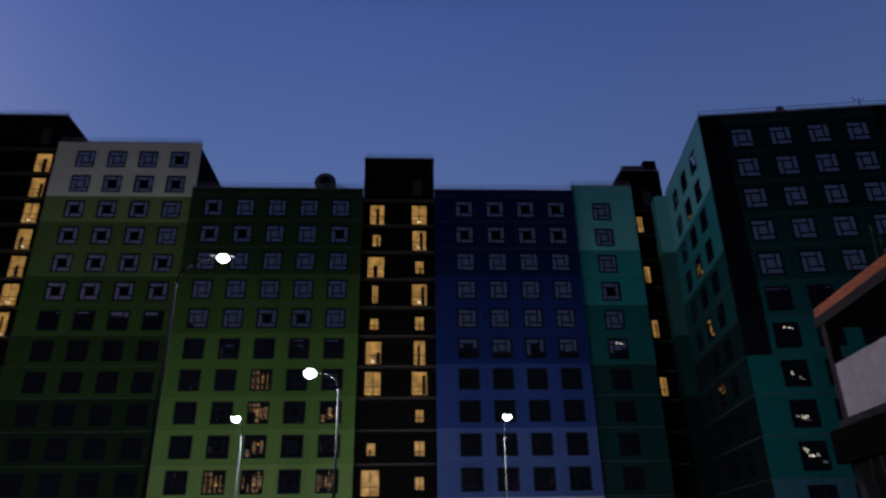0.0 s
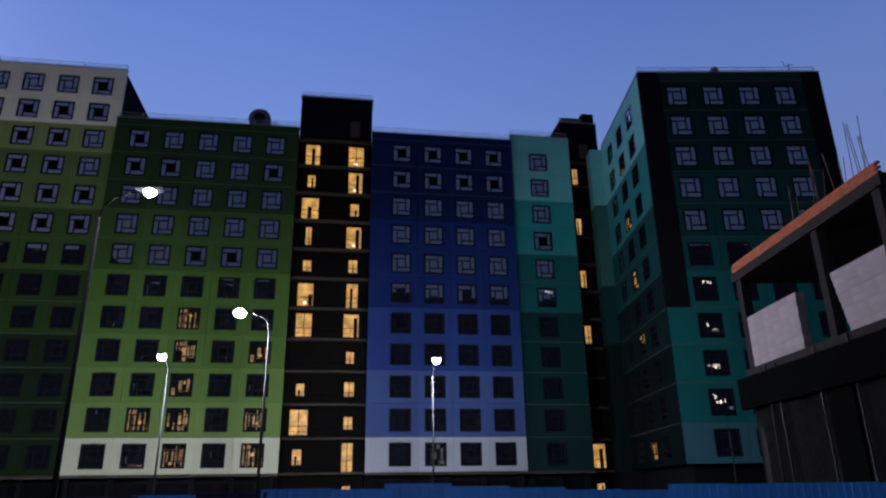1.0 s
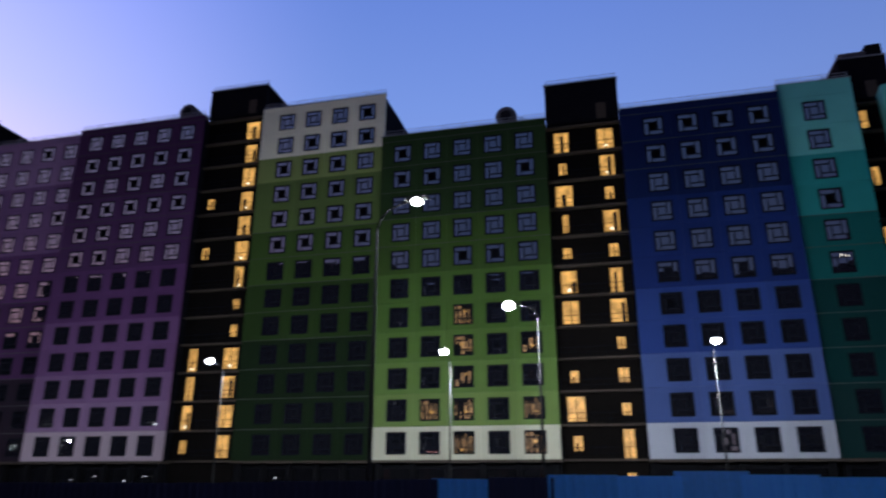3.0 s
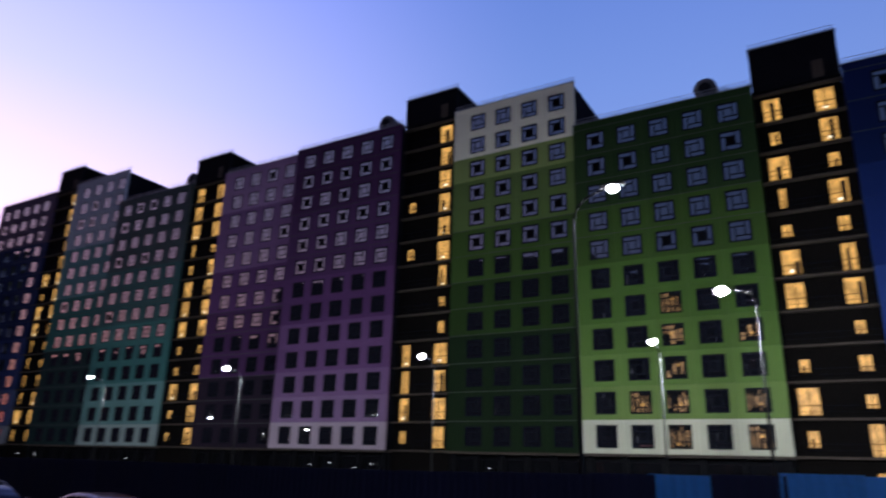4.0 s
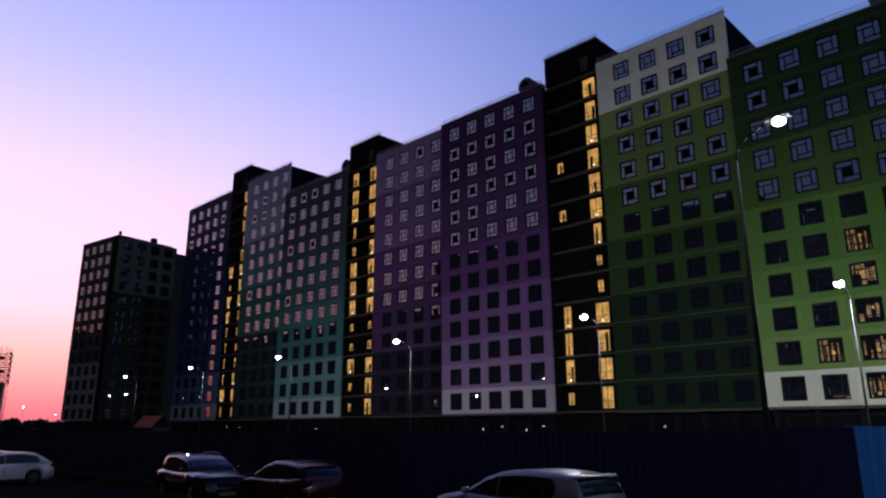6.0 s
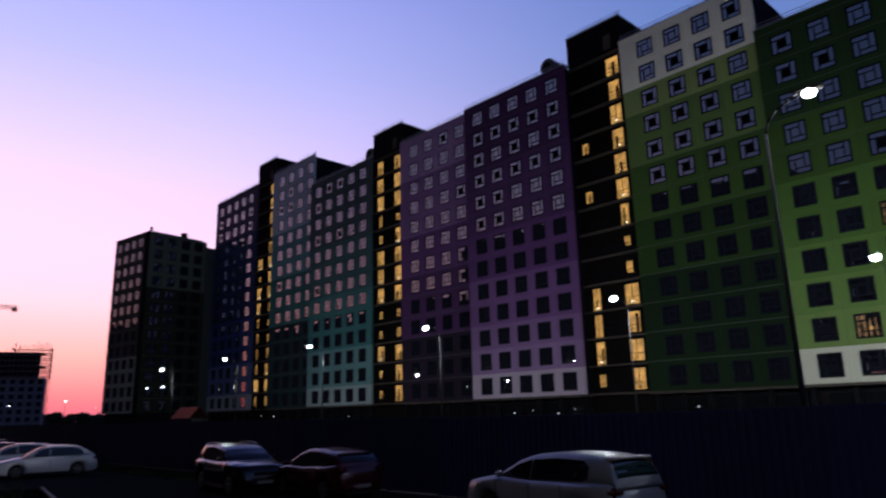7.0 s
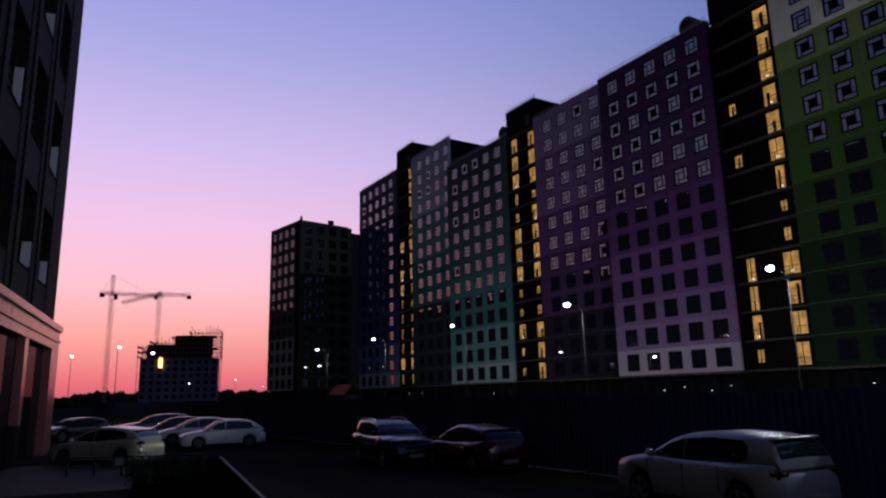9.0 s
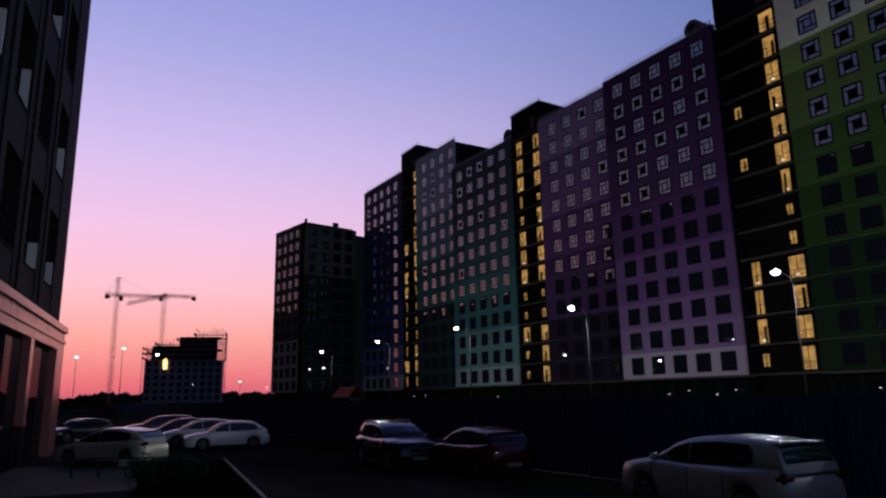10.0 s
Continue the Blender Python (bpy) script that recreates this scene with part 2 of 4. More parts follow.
WINDOW, OUTER, CENTRE = window_meshes()
room_rng = random.Random(21)


def room_mesh():
    """Lamp light between half-drawn curtains: strips of uneven width and height."""
    strips, x = [], -0.78
    while x < 0.7:
        w = room_rng.uniform(0.06, 0.34)
        lo, hi = room_rng.choice(((-0.82, 0.82), (-0.82, -0.2), (0.1, 0.82), (-0.5, 0.5), (-0.82, 0.55)))
        strips.append((x, min(0.8, x + w), 0.16, 0.2, lo, hi))
        x += w + room_rng.uniform(0.05, 0.3)
    return mesh("lit_room", slabs(*strips), M["lit_dim"])


ROOMS = [room_mesh() for k in range(5)]
ROOM_LAMP = mesh("room_lamp", slabs((-0.14, 0.1, 0.13, 0.155, 0.2, 0.42)), M["lit"])
spark_rng = random.Random(17)


def spark_mesh(count, low, high):
    """Small glowing bits, scattered in clusters, that paint reflected glints on a window."""
    bits = []
    while len(bits) < count:
        cx, cz = spark_rng.uniform(-0.5, 0.4), spark_rng.uniform(low, high)
        for q in range(spark_rng.randint(2, 4)):
            x, z = cx + spark_rng.uniform(-0.16, 0.16), cz + spark_rng.uniform(-0.12, 0.12)
            bits.append((x, x + spark_rng.uniform(0.03, 0.09), 0.17, 0.2, z, z + spark_rng.uniform(0.03, 0.07)))
    return mesh("glint_bits", slabs(*bits), M["bright_spot"])


SPARK = [spark_mesh(6, 0.3, 0.6), spark_mesh(8, -0.45, 0.15), spark_mesh(12, -0.35, -0.05), spark_mesh(24, -0.1, 0.55)]
PANELS = {}


def panel_mesh(w0, w1, h0, h1, rgb):
    """A facade slab round a window opening: w0, w1, h0, h1 from the opening's centre."""
    key = (round(w0, 2), round(w1, 2), round(h0, 2), round(h1, 2), rgb)
    if key not in PANELS:
        a, b, j, t = WIN_W / 2, WIN_H / 2, 0.012, 0.30
        bm = plate([-w0 + j, -a, a, w1 - j], [-h0 + j, -b, b, h1 - j], lambda p, q: (p, q) != (1, 1), 0, t)
        PANELS[key] = mesh("facade_panel", bm, paint(rgb))
    return PANELS[key]


def facade(parent, m, width, cols, rows, colours, state, seed):
    """Panels and windows of one front. cols: window centres along it; colours: one a storey, from below; state: {(column, row): 'open' or 'lit'}."""
    rng = random.Random(seed)
    edges = [0.0] + [(a + b) / 2 for a, b in zip(cols, cols[1:])] + [width]
    for r in range(rows):
        z = BASE + STOREY * (r + 0.5)
        if max(colours[r]) < 0.22:
            part("floor_joint", slabs((0.02, width - 0.02, -0.012, -0.001, z + STOREY / 2 - 0.035, z + STOREY / 2 + 0.03)), M["joint"], parent, "thin pale joint strip", m=m)
        for c, x in enumerate(cols):
            place = m @ Matrix.Translation((x, 0, z))
            part("facade_panel", panel_mesh(x - edges[c], edges[c + 1] - x, STOREY / 2, STOREY / 2, colours[r]), None, parent, m=place)
            what = state.get((c, r), "")
            w = part("window", WINDOW, None, parent, m=place @ Matrix.Translation((0, 0.03, 0)))
            if what != "lit":
                for pane in OUTER:
                    part("side_pane", pane, None, w, m=pose(0, 0, 0, rng.uniform(-0.4, 0.4), 0, rng.uniform(-0.4, 0.4)))
                if what != "open":
                    part("centre_pane", CENTRE, None, w, m=pose(0, 0, 0, rng.uniform(-0.8, 0.8), 0, rng.uniform(-0.8, 0.8)))
            # reflected glints, painted as glowing bits just before the panes
            if what == "spark":
                part("glint_bits", SPARK[4 - r if 0 < r < 5 else 0], None, w, "small glowing bits painted as reflected glints", m=pose(0, -0.17, 0))
            if what == "lit":
                part("lit_room", ROOMS[(2 * c + r) % 5], None, w, "warm light inside the room")
                part("room_lamp", ROOM_LAMP, None, w, m=pose(rng.uniform(-0.3, 0.3), 0, rng.uniform(-0.9, 0.1)))


def railing(parent, m, width, z, y=0.3):
    bm = bmesh.new()
    for k in range(int(width / 2.0) + 1):
        x = 0.1 + k * (width - 0.2) / int(width / 2.0)
        box(bm, x - 0.02, x + 0.02, y - 0.02, y + 0.02, z, z + 0.62)
    for h in (0.34, 0.62):
        box(bm, 0.05, width - 0.05, y - 0.018, y + 0.018, z + h - 0.02, z + h + 0.02)
    part("roof_railing", bm, M["rail"], parent, m=m)


def block(label, x0, y0, width, cols, rows, colours, roof, angle=0.0, depth=14.0, state={}, seed=1, vent=None, group="joined sections of the long block"):
    """One section of the long block, with its front along local x."""
    root = thing("apartment_block", label, "building", pose(x0, y0, LIFT, 0, 0, angle), group)
    i = Matrix.Identity(4)
    part("wall", slabs((0.02, width - 0.02, 0.52, depth, BASE, roof - 0.3)), M["dark_wall"], root)
    for a in (0.0, width - 0.5):
        part("end_wall", slabs((a, a + 0.5, 0.31, 0.515, BASE, roof - 0.4)), M["dark_wall"], root)
    facade(root, i, width, cols, rows, colours, state, seed)
    top = BASE + STOREY * rows
    part("parapet", slabs((0, width, 0, 0.3, top + 0.012, roof)), paint(colours[-1]), root)
    part("coping", slabs((-0.05, width + 0.05, -0.06, 0.4, roof, roof + 0.07)), M["metal"], root)
    railing(root, i, width, roof + 0.07)
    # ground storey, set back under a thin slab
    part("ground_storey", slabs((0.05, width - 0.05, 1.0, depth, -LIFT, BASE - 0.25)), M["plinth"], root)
    part("canopy_slab", slabs((0, width, -0.05, depth, BASE - 0.22, BASE - 0.01)), M["slab"], root)
    n = max(2, round(width / 3.1))
    for k in range(n):
        a = 0.5 + k * (width - 1.0) / n
        part("shop_window", slabs((a + 0.3, a + (width - 1.0) / n - 0.3, 0.93, 0.99, 0.35, BASE - 0.7)), M["shop_glass"], root)
    for k in range(n + 1):
        a = 0.5 + k * (width - 1.0) / n
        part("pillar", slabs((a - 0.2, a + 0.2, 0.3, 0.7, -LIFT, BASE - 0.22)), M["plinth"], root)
    if vent:
        bm = bmesh.new()
        tube(bm, (vent, 1.6, roof), (vent, 1.6, roof + 0.5), 0.5, n=14)
        tube(bm, (vent, 0.9, roof + 1.25), (vent, 2.6, roof + 1.25), 1.05, 1.05, n=20)
        tube(bm, (vent, 0.75, roof + 1.25), (vent, 0.9, roof + 1.25), 0.62, 1.05, n=20)
        part("roof_fan", bm, M["dull_metal"], root, "round metal roof fan housing")
        bm = bmesh.new()
        tube(bm, (vent, 0.70, roof + 1.25), (vent, 0.76, roof + 1.25), 0.56, n=18)
        part("fan_mouth", bm, M["room"], root)
        bm = bmesh.new()
        for k in range(5):
            tube(bm, (vent + 1.3 + 0.25 * k, 1.4, roof), (vent + 1.35 + 0.25 * k, 1.4, roof + 1.3 - 0.12 * k), 0.05, n=6)
        box(bm, vent + 1.2, vent + 2.4, 1.2, 1.6, roof, roof + 0.6)
        part("roof_duct", bm, M["dull_metal"], root)
    return root


def stair_tower(label, x0, x1, y0, floors, roof, lit_left, lit_right, first=0, seed=3, depth=12.0, back=0.6):
    """An open stair and lift core between two sections: slabs, dark back wall, doors with lamp light behind."""
    rng = random.Random(seed)
    w = x1 - x0
    root = thing("stair_tower", label, "building", pose(x0, y0, LIFT), "stair towers")
    part("back_wall", slabs((0.03, w - 0.03, back, depth, -LIFT, roof)), M["brown_wall"], root)
    part("top_house", slabs((0.0, w, 0.2, back, BASE + STOREY * floors + 0.35, roof)), M["dark_wall"], root)
    part("top_door", slabs((w - 2.1, w - 1.2, 0.14, 0.2, BASE + STOREY * floors + 0.5, BASE + STOREY * floors + 2.2)), M["slab"], root, "grey metal roof door")
    part("coping", slabs((-0.08, w + 0.08, 0.1, depth, roof, roof + 0.1)), M["metal"], root)
    railing(root, Matrix.Identity(4), w, roof + 0.1, 0.5)
    for f in range(-1, floors + 1):
        z = BASE + STOREY * f if f >= 0 else 0.9
        if f >= 0:
            part("floor_slab", slabs((0.0, w, 0.1, back, z - 0.12, z + 0.06)), M["slab"], root)
            part("balcony_rail", slabs((0.1, w - 0.1, 0.16, 0.20, z + 0.95, z + 1.0), (0.1, w - 0.1, 0.16, 0.2, z + 0.5, z + 0.53), *[(k, k + 0.04, 0.16, 0.2, z + 0.06, z + 0.95) for k in np.linspace(0.15, w - 0.2, 6)]), M["frame"], root)
        if f == floors:
            break
        for side, code in ((0, lit_left), (1, lit_right)):
            k = f - first
            kind = code[k] if 0 <= k < len(code) else "."
            if kind == ".":
                continue
            x = 1.35 if side == 0 else w - 1.45
            dw, z0, z1 = {"W": (1.4, 0.3, 2.35), "n": (0.55, 0.5, 2.2), "h": (0.75, 0.7, 1.9), "d": (0.95, 0.1, 2.4), "s": (0.7, 0.75, 1.75)}[kind]
            dw *= rng.uniform(0.9, 1.1)
            win = part("lit_opening", slabs((x - dw / 2 - 0.07, x - dw / 2, back - 0.10, back, z + z0, z + z1), (x + dw / 2, x + dw / 2 + 0.07, back - 0.10, back, z + z0, z + z1),
                       (x - dw / 2, x + dw / 2, back - 0.10, back, z + z1, z + z1 + 0.07)), M["frame"], root)
            part("lit_pane", slabs((x - dw / 2, x + dw / 2, back - 0.04, back - 0.005, z + z0, z + z1)), M["lit"], win, "yellow lamp light behind the opening")
            # a small glowing patch added as the hot spot low in the opening
            if kind in "Wd" and rng.random() < 0.45:
                part("bright_spot", slabs((x - 0.16, x + 0.12, back - 0.07, back - 0.045, z + z0 + 0.15, z + z0 + 0.4)), M["bright_spot"], win)
            if rng.random() < 0.5:
                part("glazing_bar", slabs((x - 0.03, x + 0.03, back - 0.10, back - 0.045, z + z0, z + z1)), M["frame"], win)
            else:
                a = rng.uniform(-0.3, 0.2) * dw
                part("glazing_bar", slabs((x + a, x + a + 0.25 * dw, back - 0.09, back - 0.045, z + z0, z + z0 + rng.uniform(0.5, 0.9) * (z1 - z0))), M["frame"], win)
    return root


def bands(*pairs):
    """Colours storey by storey, from below."""
    out = []
    for n, c in pairs:
        out += [c] * n
    return out


def opens(text):
    """Column,row pairs of windows whose middle light stands open."""
    return {tuple(int(v) for v in p.split(",")): "open" for p in text.split()}


def step(a, d, n):
    return [a + d * k for k in range(n)]


# ---------------------------------------------------------------- ground
part("ground", slabs((-900, 700, -300, 1100, -0.3, 0.0)), M["asphalt"])
tagged(bpy.data.objects["ground"], "dark asphalt ground of the car park and road", "ground", kind="structure")

# ---------------------------------------------------------------- the long block
CREAM, LIME, LEAF, MID, DEEP = (0.94, 0.93, 0.74), (0.25, 0.38, 0.115), (0.115, 0.225, 0.05), (0.08, 0.155, 0.035), (0.04, 0.085, 0.028)
s = {**opens("0,10 0,9 1,9 4,9 2,6 3,6"), **{(2, k): "lit" for k in (0, 1, 2, 3, 4)}, (4, 0): "lit", (4, 1): "lit", (4, 3): "lit", (1, 1): "lit"}
block("block section painted dark green above to cream below", -21.15, 59.5, 16.5, step(2.2, 3.05, 5), 11,
      bands((1, CREAM), (1, LIME), (1, (0.19, 0.32, 0.085)), (1, (0.15, 0.27, 0.065)), (2, LEAF), (2, MID), (3, DEEP)), 35.2, state=s, seed=11, vent=12.6)
s = opens("3,12 1,11 2,11 3,11 0,10 1,10 2,10 0,9 1,9 2,9 0,8 1,8 2,8 3,8 0,7 1,7 2,7 3,7")
block("block section painted cream above to dark green below", -35.2, 60.1, 14.05, step(2.95, 3.05, 4), 13,
      bands((4, (0.015, 0.036, 0.013)), (2, (0.04, 0.085, 0.02)), (2, MID), (2, (0.19, 0.29, 0.09)), (1, (0.40, 0.52, 0.18)), (2, (1.5, 1.47, 1.18))), 40.6, state=s, seed=12)
NAVY, ROYAL, BLUE, PALEBLUE, ICE = (0.010, 0.026, 0.14), (0.018, 0.046, 0.25), (0.04, 0.088, 0.37), (0.10, 0.165, 0.47), (0.70, 0.74, 0.90)
s = opens("0,10 1,10 2,10 3,10 0,9 1,9 2,9 3,9 0,4")
block("block section painted navy above to pale blue below", 2.3, 59.5, 13.8, step(2.9, 3.02, 4), 11,
      bands((1, ICE), (2, PALEBLUE), (2, BLUE), (3, ROYAL), (3, NAVY)), 35.2, state=s, seed=13)
AQUA, TEAL, SEA, PINE = (0.23, 0.80, 0.80), (0.04, 0.43, 0.45), (0.012, 0.17, 0.18), (0.006, 0.060, 0.066)
block("narrow block section painted turquoise above to dark teal below", 16.15, 59.9, 6.05, [2.75], 11,
      bands((2, (0.012, 0.05, 0.055)), (3, PINE), (2, SEA), (2, TEAL), (2, AQUA)), 36.0, state={**opens("0,7"), (0, 5): "spark"}, seed=14)
PLUM, GRAPE, LILAC, PINKISH = (0.115, 0.042, 0.155), (0.19, 0.075, 0.255), (0.46, 0.26, 0.53), (0.74, 0.58, 0.72)
s = opens("0,11 1,11 2,11 3,11 4,11 0,10 2,10 4,10 0,9 1,9 2,9 3,9 4,9 0,8 1,8 0,7 1,7")
block("block section painted dark plum above to pale pink below", -58.3, 59.6, 16.1, step(2.3, 2.97, 5), 13,
      bands((1, PINKISH), (1, (0.43, 0.26, 0.50)), (1, (0.35, 0.19, 0.42)), (2, (0.27, 0.125, 0.34)), (2, GRAPE), (3, (0.145, 0.058, 0.20)), (3, PLUM)), 40.6, state=s, seed=15, vent=13.2)
block("block section painted lilac above to dark plum below", -72.6, 60.6, 14.3, step(2.95, 3.1, 4), 13,
      bands((3, (0.03, 0.018, 0.04)), (3, PLUM), (2, GRAPE), (3, (0.34, 0.18, 0.42)), (2, (0.58, 0.36, 0.66))), 40.7, state=opens("2,12 3,9"), seed=16)
s = opens("1,12 2,12 0,11 0,9 2,9 0,6")
block("block section painted grey-teal above to pale teal below", -96.3, 60.6, 16.9, step(2.4, 3.07, 5), 13,
      bands((1, (0.45, 0.56, 0.56)), (2, (0.20, 0.40, 0.40)), (3, (0.08, 0.26, 0.26)), (3, (0.07, 0.18, 0.19)), (4, (0.085, 0.13, 0.145))), 40.6, state=s, seed=17, vent=15.2)
block("block section painted pale blue-grey above to dark teal below", -110.1, 61.2, 13.8, step(3.1, 3.13, 4), 15,
      bands((5, (0.02, 0.05, 0.055)), (3, (0.05, 0.20, 0.20)), (3, (0.17, 0.36, 0.39)), (4, (0.66, 0.74, 0.86))), 46.4, state=opens("1,13 0,12 1,12 0,7"), seed=18)
block("end section painted dark plum above to pale blue below", -134.4, 61.6, 17.6, step(2.3, 3.15, 5), 15,
      bands((1, (0.42, 0.44, 0.54)), (2, (0.13, 0.17, 0.38)), (3, (0.05, 0.075, 0.25)), (6, (0.028, 0.042, 0.155)), (3, (0.12, 0.085, 0.18))), 46.5, state=opens("0,13 4,13 0,12 4,12"), seed=19)

stair_tower("dark open stair tower with yellow lamp-lit openings", -4.65, 2.3, 60.2, 11, 39.2, ".hWs.WWsnWhW", "sdshsWdhWhWW", first=-1, seed=31)
stair_tower("dark open stair tower with yellow openings mostly on one side", -42.2, -35.2, 60.3, 13, 44.0, "hddd...h.h...", "WWWWhsdWWWWWW", first=0, seed=32)
stair_tower("dark open stair tower with tall yellow openings", -79.4, -72.6, 60.8, 13, 44.2, "ssWssWWWhnWWW", "WWWhsWWWdsWWW", first=0, seed=33)
stair_tower("dark open stair tower with narrow yellow openings", -116.7, -110.1, 61.4, 15, 50.0, "nWnnnnWWsW.....", "nWWnhhnWWWWnWWW", first=0, seed=34)
stair_tower("dark stair tower in the inner corner of the block", 22.25, 26.3, 62.0, 11, 39.2, "sW...n.n.n.n", "", first=-1, seed=35)

corner = [ob for ob in bpy.data.objects if ob.name.startswith("stair_tower") and ob.parent is None][-1]
bm = slabs((0.3, 3.4, 0.4, 3.0, 39.3, 40.0))
bmesh.ops.bevel(bm, geom=bm.edges[:], offset=0.12, segments=2, affect="EDGES")
part("roof_hood", bm, M["dull_metal"], corner, "dull metal hood on the roof")
part("roof_box", slabs((2.6, 3.9, 0.3, 1.6, 39.31, 40.5)), M["dark_wall"], corner)

# ---------------------------------------------------------------- the wing that comes forward
wing = thing("apartment_wing", "teal wing of the block with black corner bands", "building", pose(24.02, 46.87, LIFT, 0, 0, -7.6))
WING_W, WING_D = 15.4, 13.4
part("wall", slabs((0.52, WING_W - 0.2, 0.52, WING_D + 1.6, BASE, 34.9)), M["dark_wall"], wing)
facade(wing, Matrix.Identity(4), WING_W, step(3.12, 3.04, 4), 11, bands((1, (0.07, 0.22, 0.30)), (4, (0.012, 0.20, 0.21)), (1, (0.012, 0.14, 0.145)), (2, (0.008, 0.085, 0.085)), (3, (0.006, 0.05, 0.05))), {(0, 4): "spark", (0, 3): "spark", (0, 2): "spark", (0, 1): "spark"}, 20)
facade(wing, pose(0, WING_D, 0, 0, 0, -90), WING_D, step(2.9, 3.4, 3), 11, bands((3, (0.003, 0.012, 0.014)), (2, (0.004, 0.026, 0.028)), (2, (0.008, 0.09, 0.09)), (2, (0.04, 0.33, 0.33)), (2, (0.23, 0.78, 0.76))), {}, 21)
part("parapet", slabs((0, WING_W, 0, 0.3, BASE + 30.81, 35.3)), paint((0.03, 0.07, 0.06)), wing)
part("parapet", slabs((0, 0.3, 0.31, WING_D, BASE + 30.81, 35.3)), paint(AQUA), wing)
part("corner_band", slabs((-0.03, 1.75, -0.05, 0.28, BASE + STOREY * 4, 35.32)), M["dark_wall"], wing, "black cladding band")
part("corner_band", slabs((13.85, WING_W + 0.05, -0.05, 0.28, BASE + STOREY * 4, 35.32)), M["dark_wall"], wing, "black cladding band")
part("coping", slabs((-0.08, WING_W + 0.1, -0.08, 0.4, 35.32, 35.4)), M["metal"], wing)
part("coping", slabs((-0.08, 0.4, 0.41, WING_D, 35.32, 35.4)), M["metal"], wing)
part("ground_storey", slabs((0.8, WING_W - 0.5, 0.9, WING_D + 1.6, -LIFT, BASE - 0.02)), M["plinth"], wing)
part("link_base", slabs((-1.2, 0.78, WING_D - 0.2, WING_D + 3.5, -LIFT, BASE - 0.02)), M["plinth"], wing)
railing(wing, Matrix.Identity(4), WING_W, 35.4)
bm = slabs((6.8, 7.4, 0.8, 1.4, 35.3, 36.1))
tube(bm, (7.1, 1.1, 36.1), (7.1, 1.1, 36.5), 0.4, 0.25, 12)
part("roof_vent", bm, M["dull_metal"], wing)
bm = bmesh.new()
tube(bm, (13.4, 0.6, 35.3), (13.4, 0.6, 36.6), 0.03, n=6)
tube(bm, (13.0, 0.6, 36.4), (13.8, 0.6, 36.5), 0.025, n=6)
tube(bm, (13.0, 0.6, 36.4), (12.9, 0.6, 36.8), 0.025, n=6)
part("aerial", bm, M["dull_metal"], wing)
for f0, f1, tone in ((0, 4, (0.004, 0.016, 0.018)), (4, 6, (0.008, 0.06, 0.06)), (6, 9, (0.06, 0.20, 0.19)), (9, 11, AQUA)):
    part("link_wall", slabs((-1.2, 0.45, WING_D + 0.01, WING_D + 1.8, BASE + STOREY * f0, BASE + STOREY * f1 + (0.6 if f1 == 11 else -0.01))), paint(tone), wing, "plain turquoise link wall")

# ---------------------------------------------------------------- the separate olive block
OL = (0.10, 0.105, 0.085)
olive = thing("apartment_block", "separate olive-grey tower block at the far end", "building", pose(-155.7, 48.6, LIFT, 0, 0, 9.0))
part("wall", slabs((0.5, 13.6, 0.52, 12.4, -LIFT, 40.3)), M["dark_wall"], olive)
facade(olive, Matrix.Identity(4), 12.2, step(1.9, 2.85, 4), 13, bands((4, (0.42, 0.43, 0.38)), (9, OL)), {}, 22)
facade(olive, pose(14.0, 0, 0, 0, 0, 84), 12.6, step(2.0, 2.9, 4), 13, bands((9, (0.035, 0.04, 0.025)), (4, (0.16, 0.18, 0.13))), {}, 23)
part("link_wall", slabs((7.0, 13.4, 12.42, 17.5, -LIFT, 39.6)), paint((0.14, 0.15, 0.12)), olive, "plain grey link wall")
part("corner_band", slabs((12.2, 13.95, -0.04, 0.3, BASE, 40.6)), M["dark_wall"], olive)
part("parapet", slabs((0, 12.2, 0, 0.3, BASE + 36.41, 40.6)), paint(OL), olive)
part("coping", slabs((-0.1, 14.0, -0.08, 12.4, 40.6, 40.7)), M["metal"], olive)
part("roof_duct", slabs((12.6, 13.0, 0.6, 1.0, 40.7, 41.8), (11.2, 12.2, 8.6, 9.6, 40.7, 42.2)), M["concrete"], olive)

# ---------------------------------------------------------------- opposite side: the near building and the blocks behind the camera
wall_dir = Vector((0.985, -0.175, 0)).normalized()
near = thing("apartment_building", "dark apartment building, its clad ground storey tinted with the sky's pink", "building", Matrix.Identity(4))
